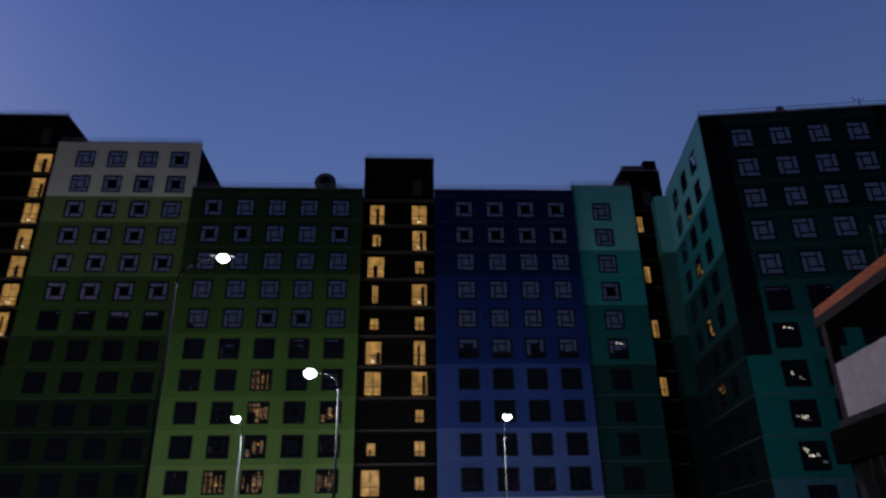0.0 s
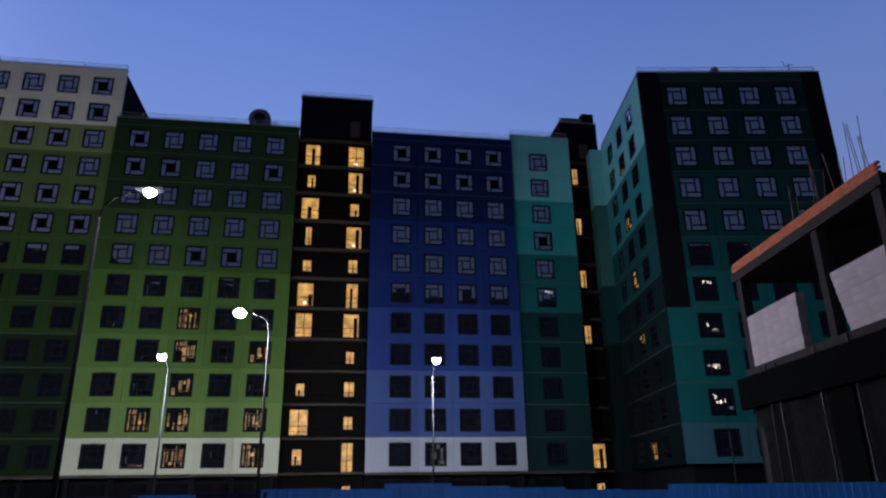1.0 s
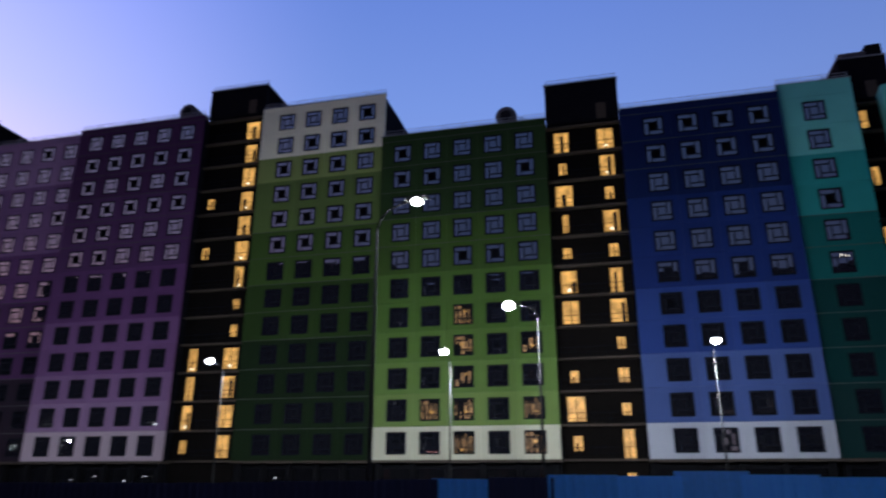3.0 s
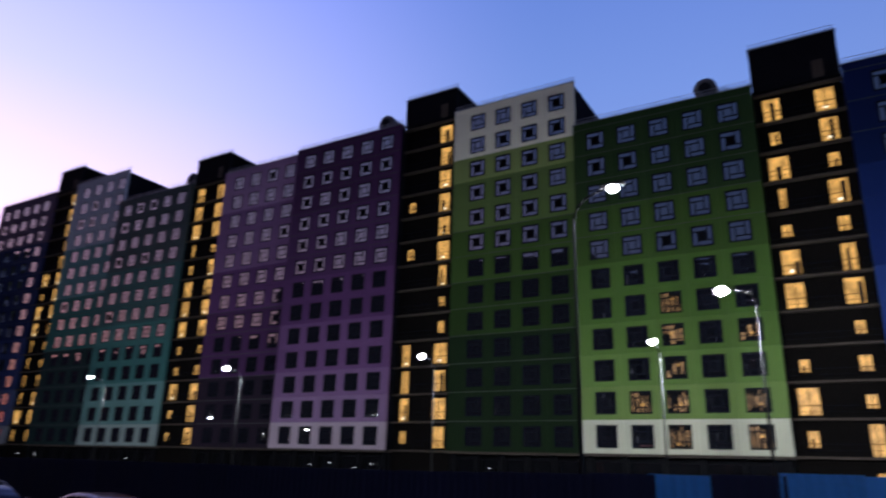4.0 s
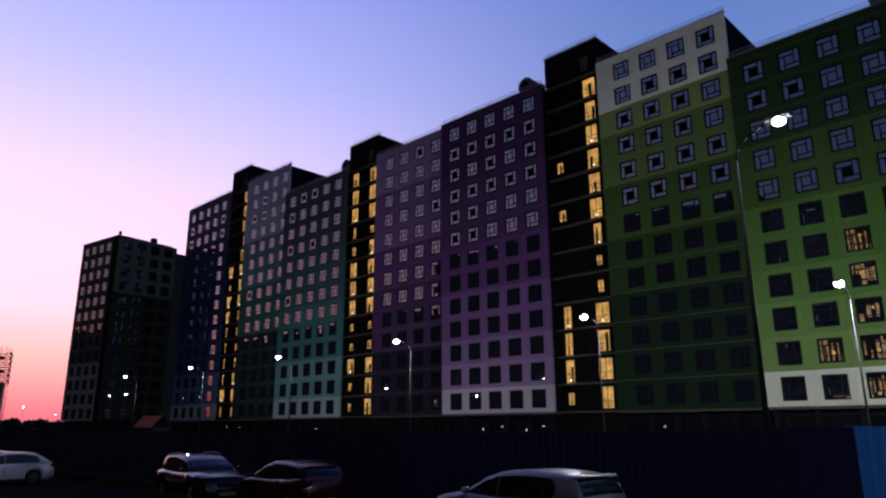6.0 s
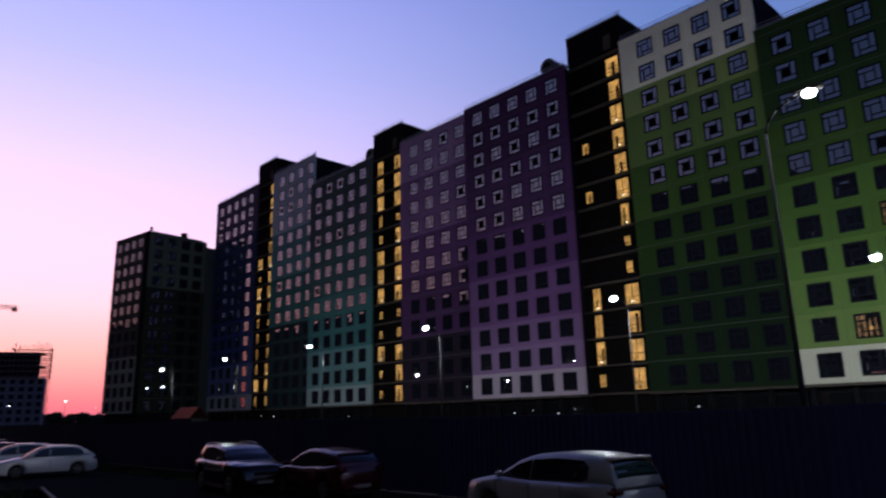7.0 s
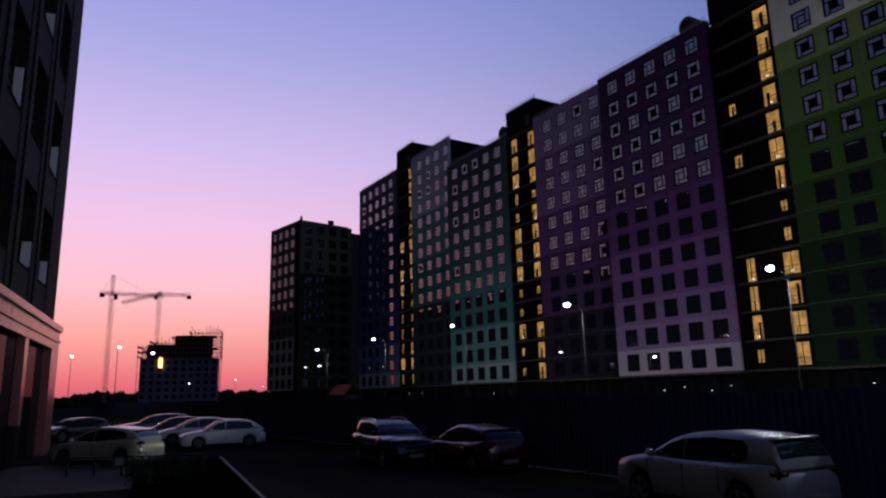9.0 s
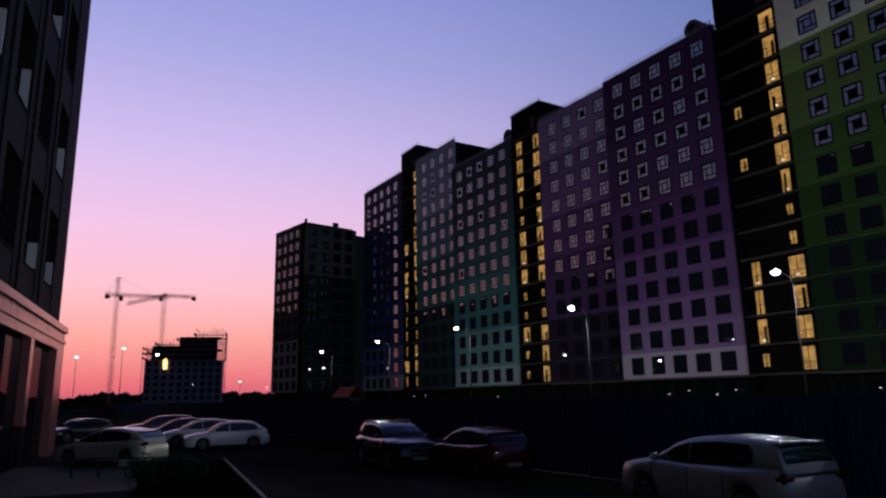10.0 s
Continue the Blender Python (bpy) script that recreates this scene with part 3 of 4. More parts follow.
# local x runs along the wall from its far corner, local y points out to the road
near.matrix_basis = Matrix(((wall_dir.x, 0.175, 0, -41.2), (wall_dir.y, 0.985, 0, 1.93), (0, 0, 1, LIFT), (0, 0, 0, 1)))
part("core", slabs((0.45, 50.0, -14.0, -0.95, -LIFT, 38.4)), M["near_wall"], near)
BAY, FLOOR = 4.5, 5.3
part("upper_wall", slabs((0.42, 3.4, -14.0, -0.42, 6.1, 38.4)), M["near_wall"], near)
for k in range(10):
    x = 3.4 + BAY * k
    part("pier", slabs((x + 2.75, x + BAY, -0.95, -0.42, 6.1, 38.4)), M["near_wall"], near)
    part("pilaster", slabs((x + 3.25, x + 3.75, -0.42, -0.34, 6.1, 38.4)), M["near_wall"], near)
    for f in range(6):
        z = 6.1 + FLOOR * f
        top = z + 1.5 + 3.4
        part("spandrel", slabs((x, x + 2.75, -0.95, -0.46, z, z + 1.5)), M["near_wall"], near)
        part("lintel", slabs((x, x + 2.75, -0.95, -0.46, top, z + FLOOR)), M["near_wall"], near)
        w = part("window", slabs((x, x + 0.08, -0.86, -0.78, z + 1.5, top), (x + 2.67, x + 2.75, -0.86, -0.78, z + 1.5, top), (x + 1.3, x + 1.38, -0.86, -0.78, z + 1.5, top),
                 (x + 0.08, x + 2.67, -0.86, -0.78, z + 2.6, z + 2.68), (x + 0.08, x + 2.67, -0.86, -0.78, z + 1.5, z + 1.58)), M["near_pillar"], near)
        for xa, xb in ((x + 0.08, x + 1.3), (x + 1.38, x + 2.67)):
            part("pane", slabs((xa, xb, -0.83, -0.82, z + 1.58, z + 2.6)), M["shop_glass"], w)
            part("pane", slabs((xa, xb, -0.83, -0.82, z + 2.68, top)), M["shop_glass"], w)
        # casement leaves in a pale colour that stands in for sky reflected in panes
        if (k + f) % 3 != 2:
            part("casement", slabs((x + 0.3, x + 0.35, -0.77, -0.47 + 0.05 * (k % 2), z + 1.62, z + 2.7 + 0.5 * (f % 2))), M["sky_pale_leaf"], w, "casement leaf coloured pale for reflected sky")
        part("sill", slabs((x, x + 2.75, -0.76, -0.40, z + 1.46, z + 1.5)), M["near_wall"], w)
for k in range(8):
    x = 8.4 + 6.65 * k
    part("shop_pillar", slabs((x, x + 0.62, -0.44, -0.12, 1.3, 4.75)), M["near_band"], near, "clad pillar tinted with the sky's pink reflection")
    part("pillar_base", slabs((x, x + 0.62, -0.44, -0.14, -LIFT, 1.3)), M["near_pillar"], near)
    part("panel_joint", slabs((x + 0.3, x + 0.33, -0.12, -0.112, 4.8, 5.68)), M["trim"], near)
    part("panel_joint", slabs((x - 2.9, x - 2.87, -0.12, -0.112, 4.8, 5.68)), M["trim"], near)
    part("shop_window", slabs((x - 6.0, x + 0.62, -0.54, -0.46, -LIFT, 4.74)), M["shop_glass"], near)
# cornice, band and corner pier carry the painted pink sky reflection
part("cornice", slabs((0.0, 50, -14, 0.0, 5.7, 6.0)), M["near_band"], near, "pale stone cornice tinted with the sky's pink reflection")
part("stone_band", slabs((0.12, 50, -13.9, -0.12, 4.76, 5.7)), M["near_band"], near, "pale stone band tinted with the sky's pink reflection")
part("cornice_moulding", slabs((0.06, 50, -13.95, -0.05, 5.15, 5.3)), M["near_band"], near)
part("corner_pier", slabs((0.12, 2.3, -13.9, -0.12, -LIFT, 4.75)), M["near_band"], near)
for x0, x1, h in ((-128, -43.5, 46.0), (-245, -136, 34.0), (8.6, 70, 38.0)):
    ob = part("apartment_block", slabs((x0, x1, -22, -7, 0, h)), M["near_wall"])
    tagged(ob, "plain dark apartment block behind the road", "building", "blocks behind the road")

# ---------------------------------------------------------------- ground details
bm = bmesh.new()
for p in range(220):
    rng = random.Random(p)
    x, y, r = rng.uniform(-46, -30), rng.uniform(12.2, 14.0), rng.uniform(0.15, 0.5)
    for k in range(5):
        a = rng.uniform(0, 6.28)
        v0, v1 = bm.verts.new((x + r * math.cos(a), y + r * math.sin(a), 0.0)), bm.verts.new((x + r * math.cos(a) + 0.05, y + r * math.sin(a), 0.0))
        v2 = bm.verts.new((x + 1.4 * r * math.cos(a), y + 1.4 * r * math.sin(a), rng.uniform(0.12, 0.35)))
        bm.faces.new((v0, v1, v2))
tagged(part("grass", bm, M["grass"]), "dry grass tufts along the site fence", "grass", kind="stuff")
tagged(part("verge", slabs((-140, -6, 12.4, 13.9, 0, 0.006)), M["grass"]), "worn grass verge beside the fence", "verge", kind="structure")

# planted bed with a pale kerb and a low rail
a, b = Vector((-29.9, 7.48, 0)), Vector((-10.3, 4.14, 0))
turn = math.degrees(math.atan2((b - a).y, (b - a).x))
tagged(part("bed_kerb", slabs((0, (b - a).length, -0.045, 0.045, 0, 0.12)), M["kerb"], m=pose(*a, 0, 0, turn)), "pale kerb stones along the planted bed", "kerb", kind="structure")
tagged(part("bed_soil", slabs((0.1, (b - a).length, -3.0, -0.06, 0, 0.07)), M["flat_black"], m=pose(*a, 0, 0, turn)), "dark planted soil bed", "bed", kind="structure")
tagged(part("paving", slabs((-1.0, 9.0, -7.6, -3.02, 0, 0.05)), M["pavement"], m=pose(*a, 0, 0, turn)), "pale worn paving beside the planted bed", "paving", kind="structure")
rail = thing("low_rail", "low dark metal rail round the planted bed", "railing", pose(-26.3, 1.7, 0.06, 0, 0, math.degrees(math.atan2(3.9, 2.0))))
for k in range(6):
    part("post", slabs((0.86 * k - 0.03, 0.86 * k + 0.03, -0.03, 0.03, 0, 0.6)), M["trim"], rail)
for z in (0.56, 0.3):
    part("bar", slabs((0, 4.3, -0.02, 0.02, z, z + 0.04)), M["trim"], rail)
part("sign_plate", slabs((1.5, 1.85, -0.05, -0.035, 0.32, 0.54)), M["kerb"], rail, "small white plate")
bush_rng = random.Random(5)
for bx, by, bs in ((-23.9, 4.6, 0.6), (-24.6, 5.4, 0.45), (-22.4, 3.4, 0.6), (-25.0, 3.5, 0.5)):
    bush = thing("shrub", "small dark leafless-looking shrub in the bed", "shrub", pose(bx, by, 0.06), "shrubs in the bed")
    bm = bmesh.new()
    for k in range(9):
        ang = bush_rng.uniform(0, 6.28)
        tube(bm, (0, 0, 0), (bs * 0.6 * math.cos(ang), bs * 0.6 * math.sin(ang), bs * bush_rng.uniform(0.6, 1.2)), 0.012, 0.004, 5)
    part("stems", bm, M["trim"], bush)
    bm = bmesh.new()
    for k in range(260):
        d = Vector((bush_rng.gauss(0, 0.3), bush_rng.gauss(0, 0.3), abs(bush_rng.gauss(0.55, 0.3)))) * bs
        u = Vector((bush_rng.uniform(-1, 1), bush_rng.uniform(-1, 1), bush_rng.uniform(-1, 1))).normalized() * 0.05
        w = u.orthogonal() * 0.6
        bm.faces.new([bm.verts.new(d + q) for q in (u, w, -u, -w)])
    part("leaves", bm, M["leaf"], bush)


# ---------------------------------------------------------------- site fence
def sheet_mesh(name, width, height, material):
    """A sheet of trapezoidal steel."""
    bm = bmesh.new()
    xs, t = [], 0.0
    while t < width - 0.01:
        xs += [(t, 0.0), (t + 0.10, 0.0), (t + 0.125, -0.022), (t + 0.175, -0.022)]
        t += 0.2
    xs.append((width, 0.0))
    lo = [bm.verts.new((x, y, 0.04)) for x, y in xs]
    hi = [bm.verts.new((x, y, height)) for x, y in xs]
    lo2 = [bm.verts.new((x, y + 0.006, 0.04)) for x, y in xs]
    hi2 = [bm.verts.new((x, y + 0.006, height)) for x, y in xs]
    for i in range(len(xs) - 1):
        bm.faces.new((lo[i], lo[i + 1], hi[i + 1], hi[i]))
        bm.faces.new((lo2[i + 1], lo2[i], hi2[i], hi2[i + 1]))
        bm.faces.new((hi[i], hi[i + 1], hi2[i + 1], hi2[i]))
    return mesh(name, bm, material)


fence = thing("site_fence", "tall blue corrugated sheet-steel site fence", "fence", pose(0, 14.8, 0))
SHEET_W = 1.22
SHEET = {k: sheet_mesh("fence_sheet", SHEET_W + 0.02, 2.3, M[k]) for k in ("fence_light", "fence_dark")}
POST = mesh("fence_post", slabs((-0.04, 0.04, 0.03, 0.11, 0, 2.25)), M["trim"])
TOPS = [(-200, 2.30), (-10, 2.31), (-4.2, 2.41), (-1.46, 2.44), (-1.4, 2.49), (1.4, 2.49), (1.5, 2.57), (3.3, 2.50), (6.0, 2.38), (7.2, 2.39), (7.3, 2.49), (9.5, 2.48), (45, 2.45)]
frng = random.Random(8)
for k in range(-135, 34):
    x = SHEET_W * k - 3.9
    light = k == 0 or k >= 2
    lift = float(np.interp(x + 0.6, [q[0] for q in TOPS], [q[1] for q in TOPS])) - 2.3 + frng.uniform(-0.012, 0.012)
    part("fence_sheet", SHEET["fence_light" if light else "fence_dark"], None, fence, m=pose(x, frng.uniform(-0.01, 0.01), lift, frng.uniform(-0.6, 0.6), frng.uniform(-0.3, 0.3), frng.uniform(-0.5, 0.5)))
    if k % 2 == 0:
        part("fence_post", POST, None, fence, m=pose(x, 0, 0))


# ---------------------------------------------------------------- street lamps
def street_lamp_parts(root, arm, lit=True, size=0.2):
    """arm: how far the head reaches out along local x."""
    bm = bmesh.new()
    tube(bm, (0, 0, -LIFT), (0, 0, 1.2), 0.11, 0.10, 10)
    tube(bm, (0, 0, 1.2), (0, 0, 8.35), 0.066, 0.038, 10)
    part("pole", bm, M["pole"], root, smooth=True)
    bm = bmesh.new()
    pts = [(0, 8.3), (0.08 * arm, 8.62), (0.3 * arm, 8.84), (0.62 * arm, 8.95), (arm, 9.0)]
    for p, q in zip(pts, pts[1:]):
        tube(bm, (p[0], 0, p[1]), (q[0], 0, q[1]), 0.03, n=8)
    # arm colour darkened in place of the shade over the head
    part("arm", bm, M["arm"], root, smooth=True)
    bm = slabs((arm - 0.32, arm + 0.34, -0.14, 0.14, 8.99, 9.09))
    bmesh.ops.bevel(bm, geom=bm.edges[:], offset=0.035, segments=2, affect="EDGES")
    head = part("head", bm, M["lamp_head"], root)
    # lens larger than its housing, so that its shape includes the glare
    bm = bmesh.new()
    bmesh.ops.create_uvsphere(bm, u_segments=12, v_segments=8, radius=size)
    bmesh.ops.scale(bm, vec=(1.1, 1.0, 0.8), verts=bm.verts)
    bmesh.ops.translate(bm, vec=(arm + 0.02, 0, 8.95), verts=bm.verts)
    part("lens", bm, M["lamp_lens"] if lit else M["lens_clear"], head, "glowing white lens enlarged for its glare" if lit else "unlit lens", smooth=True)


POSTS = [(5.25, 39.0, -90, 1.6, 6500), (-9.2, 39.0, -90, 1.6, 6500), (-23.9, 39.0, -90, 1.6, 2600), (-41.75, 39.0, -90, 1.6, 2600), (-59.2, 39.1, -90, 1.6, 2600),
         (-76.6, 38.6, -90, 1.6, 2600), (-96.2, 39.0, -90, 1.6, 2600), (22.9, 39.0, -90, 0.9, 0), (-2.85, 27.6, 180, 1.15, 5000), (-5.75, 16.05, -8, 1.1, 160),
         (-155.6, 58.4, -35, 1.2, 400), (-118.0, 6.9, 0, 1.2, 500), (-98.0, 10.95, 0, 1.3, 500), (4.5, -2.4, 100, 1.2, 1100)]
for x, y, turn, arm, watts in POSTS:
    lit = watts > 0
    lamp = thing("street_lamp", "lit grey steel street lamp with curved arm" if lit else "unlit grey steel street lamp pole", "street lamp", pose(x, y, LIFT, 0, 0, turn), "street lamps")
    if not lit:  # a shorter pole
        lamp.matrix_basis = pose(x, y, 0.74 * LIFT, 0, 0, turn) @ Matrix.Scale(0.74, 4)
    street_lamp_parts(lamp, arm, lit, 0.14 if watts < 600 else 0.23 if x > -50 else 0.19)
    if lit:
        data = bpy.data.lights.new("lamp_light", "POINT")
        data.energy = watts
        data.color, data.shadow_soft_size = (0.86, 0.94, 1.0), 0.10
        ob = new("lamp_light", data)
        ob.matrix_basis = pose(x + arm * math.cos(radians(turn)), y + arm * math.sin(radians(turn)), 8.72 + LIFT)


# ---------------------------------------------------------------- cars
def loft(bm, sections):
    rings = [[bm.verts.new(p) for p in s] for s in sections]
    n = len(rings[0])
    for a, b in zip(rings, rings[1:]):
        for i in range(n):
            bm.faces.new((a[i], a[(i + 1) % n], b[(i + 1) % n], b[i]))
    bm.faces.new(rings[0][::-1])
    bm.faces.new(rings[-1])


def along(points, x):
    """The height at x on a line of (x, height) points that runs from nose to tail."""
    for (xa, za), (xb, zb) in zip(points, points[1:]):
        if xb <= x <= xa:
            k = (xa - x) / max(1e-6, xa - xb)
            return za + (zb - za) * (0.5 * k + 0.5 * k * k * (3 - 2 * k))
    return points[0][1] if x > points[0][0] else points[-1][1]


SHAPES = {  # lid: bonnet, belt and tail line; roof: outline of the cabin; glass: side glazing from nose to tail, with the pillar between
    "suv": dict(w=0.905, clear=0.26, wheel=0.35, axle=1.31, pillar=-0.02,
                lid=[(2.21, 0.62), (2.17, 0.80), (1.98, 0.93), (1.5, 1.02), (1.0, 1.07), (0.0, 1.04), (-1.6, 1.07), (-2.06, 1.06), (-2.17, 0.97), (-2.22, 0.70)],
                roof=[(1.06, 1.05), (0.72, 1.26), (0.35, 1.44), (0.0, 1.535), (-0.7, 1.58), (-1.35, 1.565), (-1.86, 1.51), (-1.98, 1.42), (-2.08, 1.24), (-2.15, 1.06)],
                glass=(0.82, -1.55), rear=(-1.93, -2.11), spoiler=(-1.78, -2.02, 1.51)),
    "hatch": dict(w=0.89, clear=0.19, wheel=0.31, axle=1.29, pillar=-0.05,
                  lid=[(2.15, 0.50), (2.10, 0.66), (1.85, 0.78), (1.4, 0.88), (1.05, 0.94), (0.0, 0.93), (-1.4, 1.00), (-1.95, 1.02), (-2.10, 0.92), (-2.15, 0.62)],
                  roof=[(1.18, 0.92), (0.75, 1.15), (0.3, 1.36), (-0.15, 1.46), (-0.75, 1.46), (-1.35, 1.39), (-1.68, 1.31), (-1.85, 1.20), (-2.02, 1.02)],
                  glass=(0.88, -1.50), rear=(-1.66, -1.96), spoiler=(-1.55, -1.78, 1.325)),
    "sedan": dict(w=0.84, clear=0.18, wheel=0.29, axle=1.25, pillar=-0.05,
                  lid=[(2.10, 0.50), (2.06, 0.66), (1.8, 0.76), (1.3, 0.85), (0.95, 0.90), (0.0, 0.89), (-1.3, 0.92), (-1.9, 0.94), (-2.06, 0.88), (-2.11, 0.60)],
                  roof=[(1.05, 0.88), (0.65, 1.13), (0.3, 1.33), (-0.1, 1.40), (-0.8, 1.40), (-1.25, 1.35), (-1.55, 1.20), (-1.85, 1.02), (-2.0, 0.92)],
                  glass=(0.80, -1.45), rear=(-1.38, -1.9), spoiler=None)}


def car(kind, rgb, label, x, y, turn, rough=0.22, roof_rails=False, metallic=0.35):
    s = SHAPES[kind]
    W, c, wr, ax = s["w"], s["clear"], s["wheel"], s["axle"]
    lid, roof = s["lid"], s["roof"]
    nose, tail = lid[0][0], lid[-1][0]
    body_mat = surface("car_paint", rgb, rough, 0.04, 0.8, 40, 0.0, metallic, 0.6)
    root = thing("car", label, "car", pose(x, y, 0, 0, 0, turn), "parked cars")
    arch = wr + 0.06

    def plan(px):
        """Half width of the body at px: it narrows round both ends."""
        k = max(0.0, (px - nose + 0.75) / 0.75, (tail + 0.55 - px) / 0.55)
        return W * (1 - 0.24 * k ** 2.4)

    def under(px):
        """Lower edge of the body, raised over the wheels."""
        low = c + 0.10 * max(0.0, (abs(px) - abs(nose) + 0.25) / 0.25) ** 2
        for wx in (ax, -ax):
            if abs(px - wx) < arch:
                low = max(low, wr + math.sqrt(arch * arch - (px - wx) ** 2))
        return low

    xs = set(np.linspace(tail, nose, 45))
    for wx in (ax, -ax):
        xs |= {wx + arch * math.cos(math.pi * k / 12) for k in range(13)}
    bm = bmesh.new()
    rings = []
    for px in sorted(xs):
        hw, top, low = plan(px), along(lid, px), under(px)
        low = min(low, top - 0.1)
        wide = [(-hw * 0.93, low), (-hw * 0.985, low + 0.35 * (top - low) * 0.4), (-hw, low + 0.5 * (top - low)), (-hw * 0.995, top - 0.2 * (top - low)), (-hw * 0.955, top - 0.05), (-hw * 0.90, top - 0.008), (-hw * 0.45, top + 0.02)]
        rings.append([(px, a, z) for a, z in wide] + [(px, -a, z) for a, z in wide[::-1]])
    loft(bm, rings)
    part("body", bm, body_mat, root, smooth=True)

    base, crest = W * 0.90, W * 0.70
    deck = lambda px: along(lid, px) - 0.03
    crown = lambda px: max(deck(px) + 0.02, along(roof, px))

    def side(px, z):
        """Half width of the cabin at px and height z, slightly bowed."""
        k = min(1.0, max(0.0, (z - deck(px)) / max(0.05, crown(-0.7) - deck(-0.7))))
        return base + (crest - base) * k ** 1.25 - 0.10 * max(0.0, (-px - 1.2) / 0.9) ** 2

    bm = bmesh.new()
    rings = []
    for px in np.linspace(roof[0][0] + 0.02, roof[-1][0] - 0.01, 40):
        lo, hi = deck(px), crown(px)
        e = side(px, hi - 0.07)
        half = [(-side(px, lo) + 0.0, lo), (-side(px, (lo + hi) / 2), (lo + hi) / 2), (-e, max(lo, hi - 0.07)), (-e * 0.93, hi - 0.025), (-e * 0.75, hi - 0.004), (-e * 0.35, hi + 0.008)]
        rings.append([(px, a, z) for a, z in half] + [(px, -a, z) for a, z in half[::-1]])
    loft(bm, rings)
    part("cabin", bm, body_mat, root, smooth=True)

    def across(name, xa, xb, spread):
        """A screen of glass that follows the cabin between two stations."""
        g = bmesh.new()
        rows = []
        for px in np.linspace(xa, xb, 8):
            z = crown(px)
            e = side(px, z - 0.07) * spread
            rows.append([g.verts.new((px + (0.012 if px > 0 else -0.014), k * e, z + 0.016 - 0.022 * k * k)) for k in (-1, -0.6, -0.2, 0.2, 0.6, 1)])
        for p, q in zip(rows, rows[1:]):
            for k in range(5):
                g.faces.new((p[k], p[k + 1], q[k + 1], q[k]))
        part(name, g, M["car_glass"], root, "dark tinted glass", smooth=True)

    across("windscreen", roof[0][0] - 0.06, roof[3][0] + 0.12, 0.86)
    across("rear_window", *s["rear"], 0.88)
    ga, gb = s["glass"]
    for sy in (-1, 1):
        for xa, xb in ((ga, s["pillar"] + 0.02), (s["pillar"] - 0.02, gb)):
            g = bmesh.new()
            rows = []
            for k in range(13):
                px = xa + (xb - xa) * k / 12
                lo = deck(px) + 0.05
                trim = 0.10 + (0.10 * max(0.0, (gb + 0.14 - px) / 0.14) ** 2 if px < gb + 0.14 else 0.0)
                hi = max(lo + 0.012, crown(px) - trim)
                lo += 0.06 * max(0.0, (gb + 0.12 - px) / 0.12) ** 2
                rows.append([g.verts.new((px, sy * (side(px, z) + 0.017), z)) for z in (lo, lo + (hi - lo) / 3, lo + (hi - lo) * 2 / 3, max(lo + 0.01, hi))])
            for p, q in zip(rows, rows[1:]):
                for k in range(3):
                    g.faces.new((p[k], p[k + 1], q[k + 1], q[k]))
            part("side_window", g, M["car_glass"], root, "dark tinted glass", smooth=True)
        m = slabs((ga - 0.16, ga + 0.02, sy * (W - 0.02) - (0 if sy > 0 else 0.2), sy * (W - 0.02) + (0.2 if sy > 0 else 0), deck(ga) + 0.03, deck(ga) + 0.17))
        bmesh.ops.bevel(m, geom=m.edges[:], offset=0.045, segments=2, affect="EDGES")
        part("wing_mirror", m, body_mat, root, smooth=True)
        for hx in (0.10, -0.95):
            hz = deck(hx) - 0.10
            part("door_handle", slabs((hx - 0.1, hx + 0.1, sy * W * 0.985 - 0.015, sy * W * 0.985 + 0.02 * sy + 0.015, hz - 0.035, hz)), body_mat, root)
        for hx in (0.98, s["pillar"], -0.92):
            part("door_seam", slabs((hx - 0.006, hx + 0.006, sy * W * 0.99 - 0.004, sy * W * 0.99 + 0.012 * sy + 0.004, c + 0.22, deck(hx) - 0.05)), M["trim"], root)
        part("sill", slabs((-ax + arch + 0.02, ax - arch - 0.02, sy * W * 0.955 - 0.03, sy * W * 0.955 + 0.03, c - 0.03, c + 0.07)), M["trim"], root)
        z = along(lid, nose - 0.12)
        hl = slabs((nose - 0.42, nose - 0.10, sy * W * 0.66 - 0.16, sy * W * 0.66 + 0.14, z - 0.16, z - 0.01))
        bmesh.ops.bevel(hl, geom=hl.edges[:], offset=0.05, segments=2, affect="EDGES")
        part("headlight", hl, M["lens_clear"], root, "clear headlight", smooth=True)
        z = along(lid, tail + 0.12)
        tl = slabs((tail + 0.02, tail + 0.36, sy * W * 0.76 - 0.17, sy * W * 0.76 + 0.135, z - 0.20, z - 0.03))
        bmesh.ops.bevel(tl, geom=tl.edges[:], offset=0.05, segments=2, affect="EDGES")
        part("tail_light", tl, M["lens_red"], root, "red tail light", smooth=True)
        if roof_rails:
            bm = bmesh.new()
            pts = [(px, sy * crest * 0.95, crown(px) + 0.045 - (0.05 if px in (-0.05, -1.75) else 0.0)) for px in (-0.05, -0.25, -0.8, -1.5, -1.75)]
            for p, q in zip(pts, pts[1:]):
                tube(bm, p, q, 0.02, n=6)
            part("roof_rail", bm, M["rail"], root, "bright roof rail")
        for wx in (ax, -ax):
            bm = bmesh.new()
            tube(bm, (wx, sy * (W - 0.40), wr), (wx, sy * (W - 0.27), wr), arch + 0.01, n=24)
            part("wheel_housing", bm, M["trim"], root)
            bm = bmesh.new()
            tube(bm, (wx, sy * (W - 0.26), wr), (wx, sy * (W - 0.05), wr), wr, n=28)
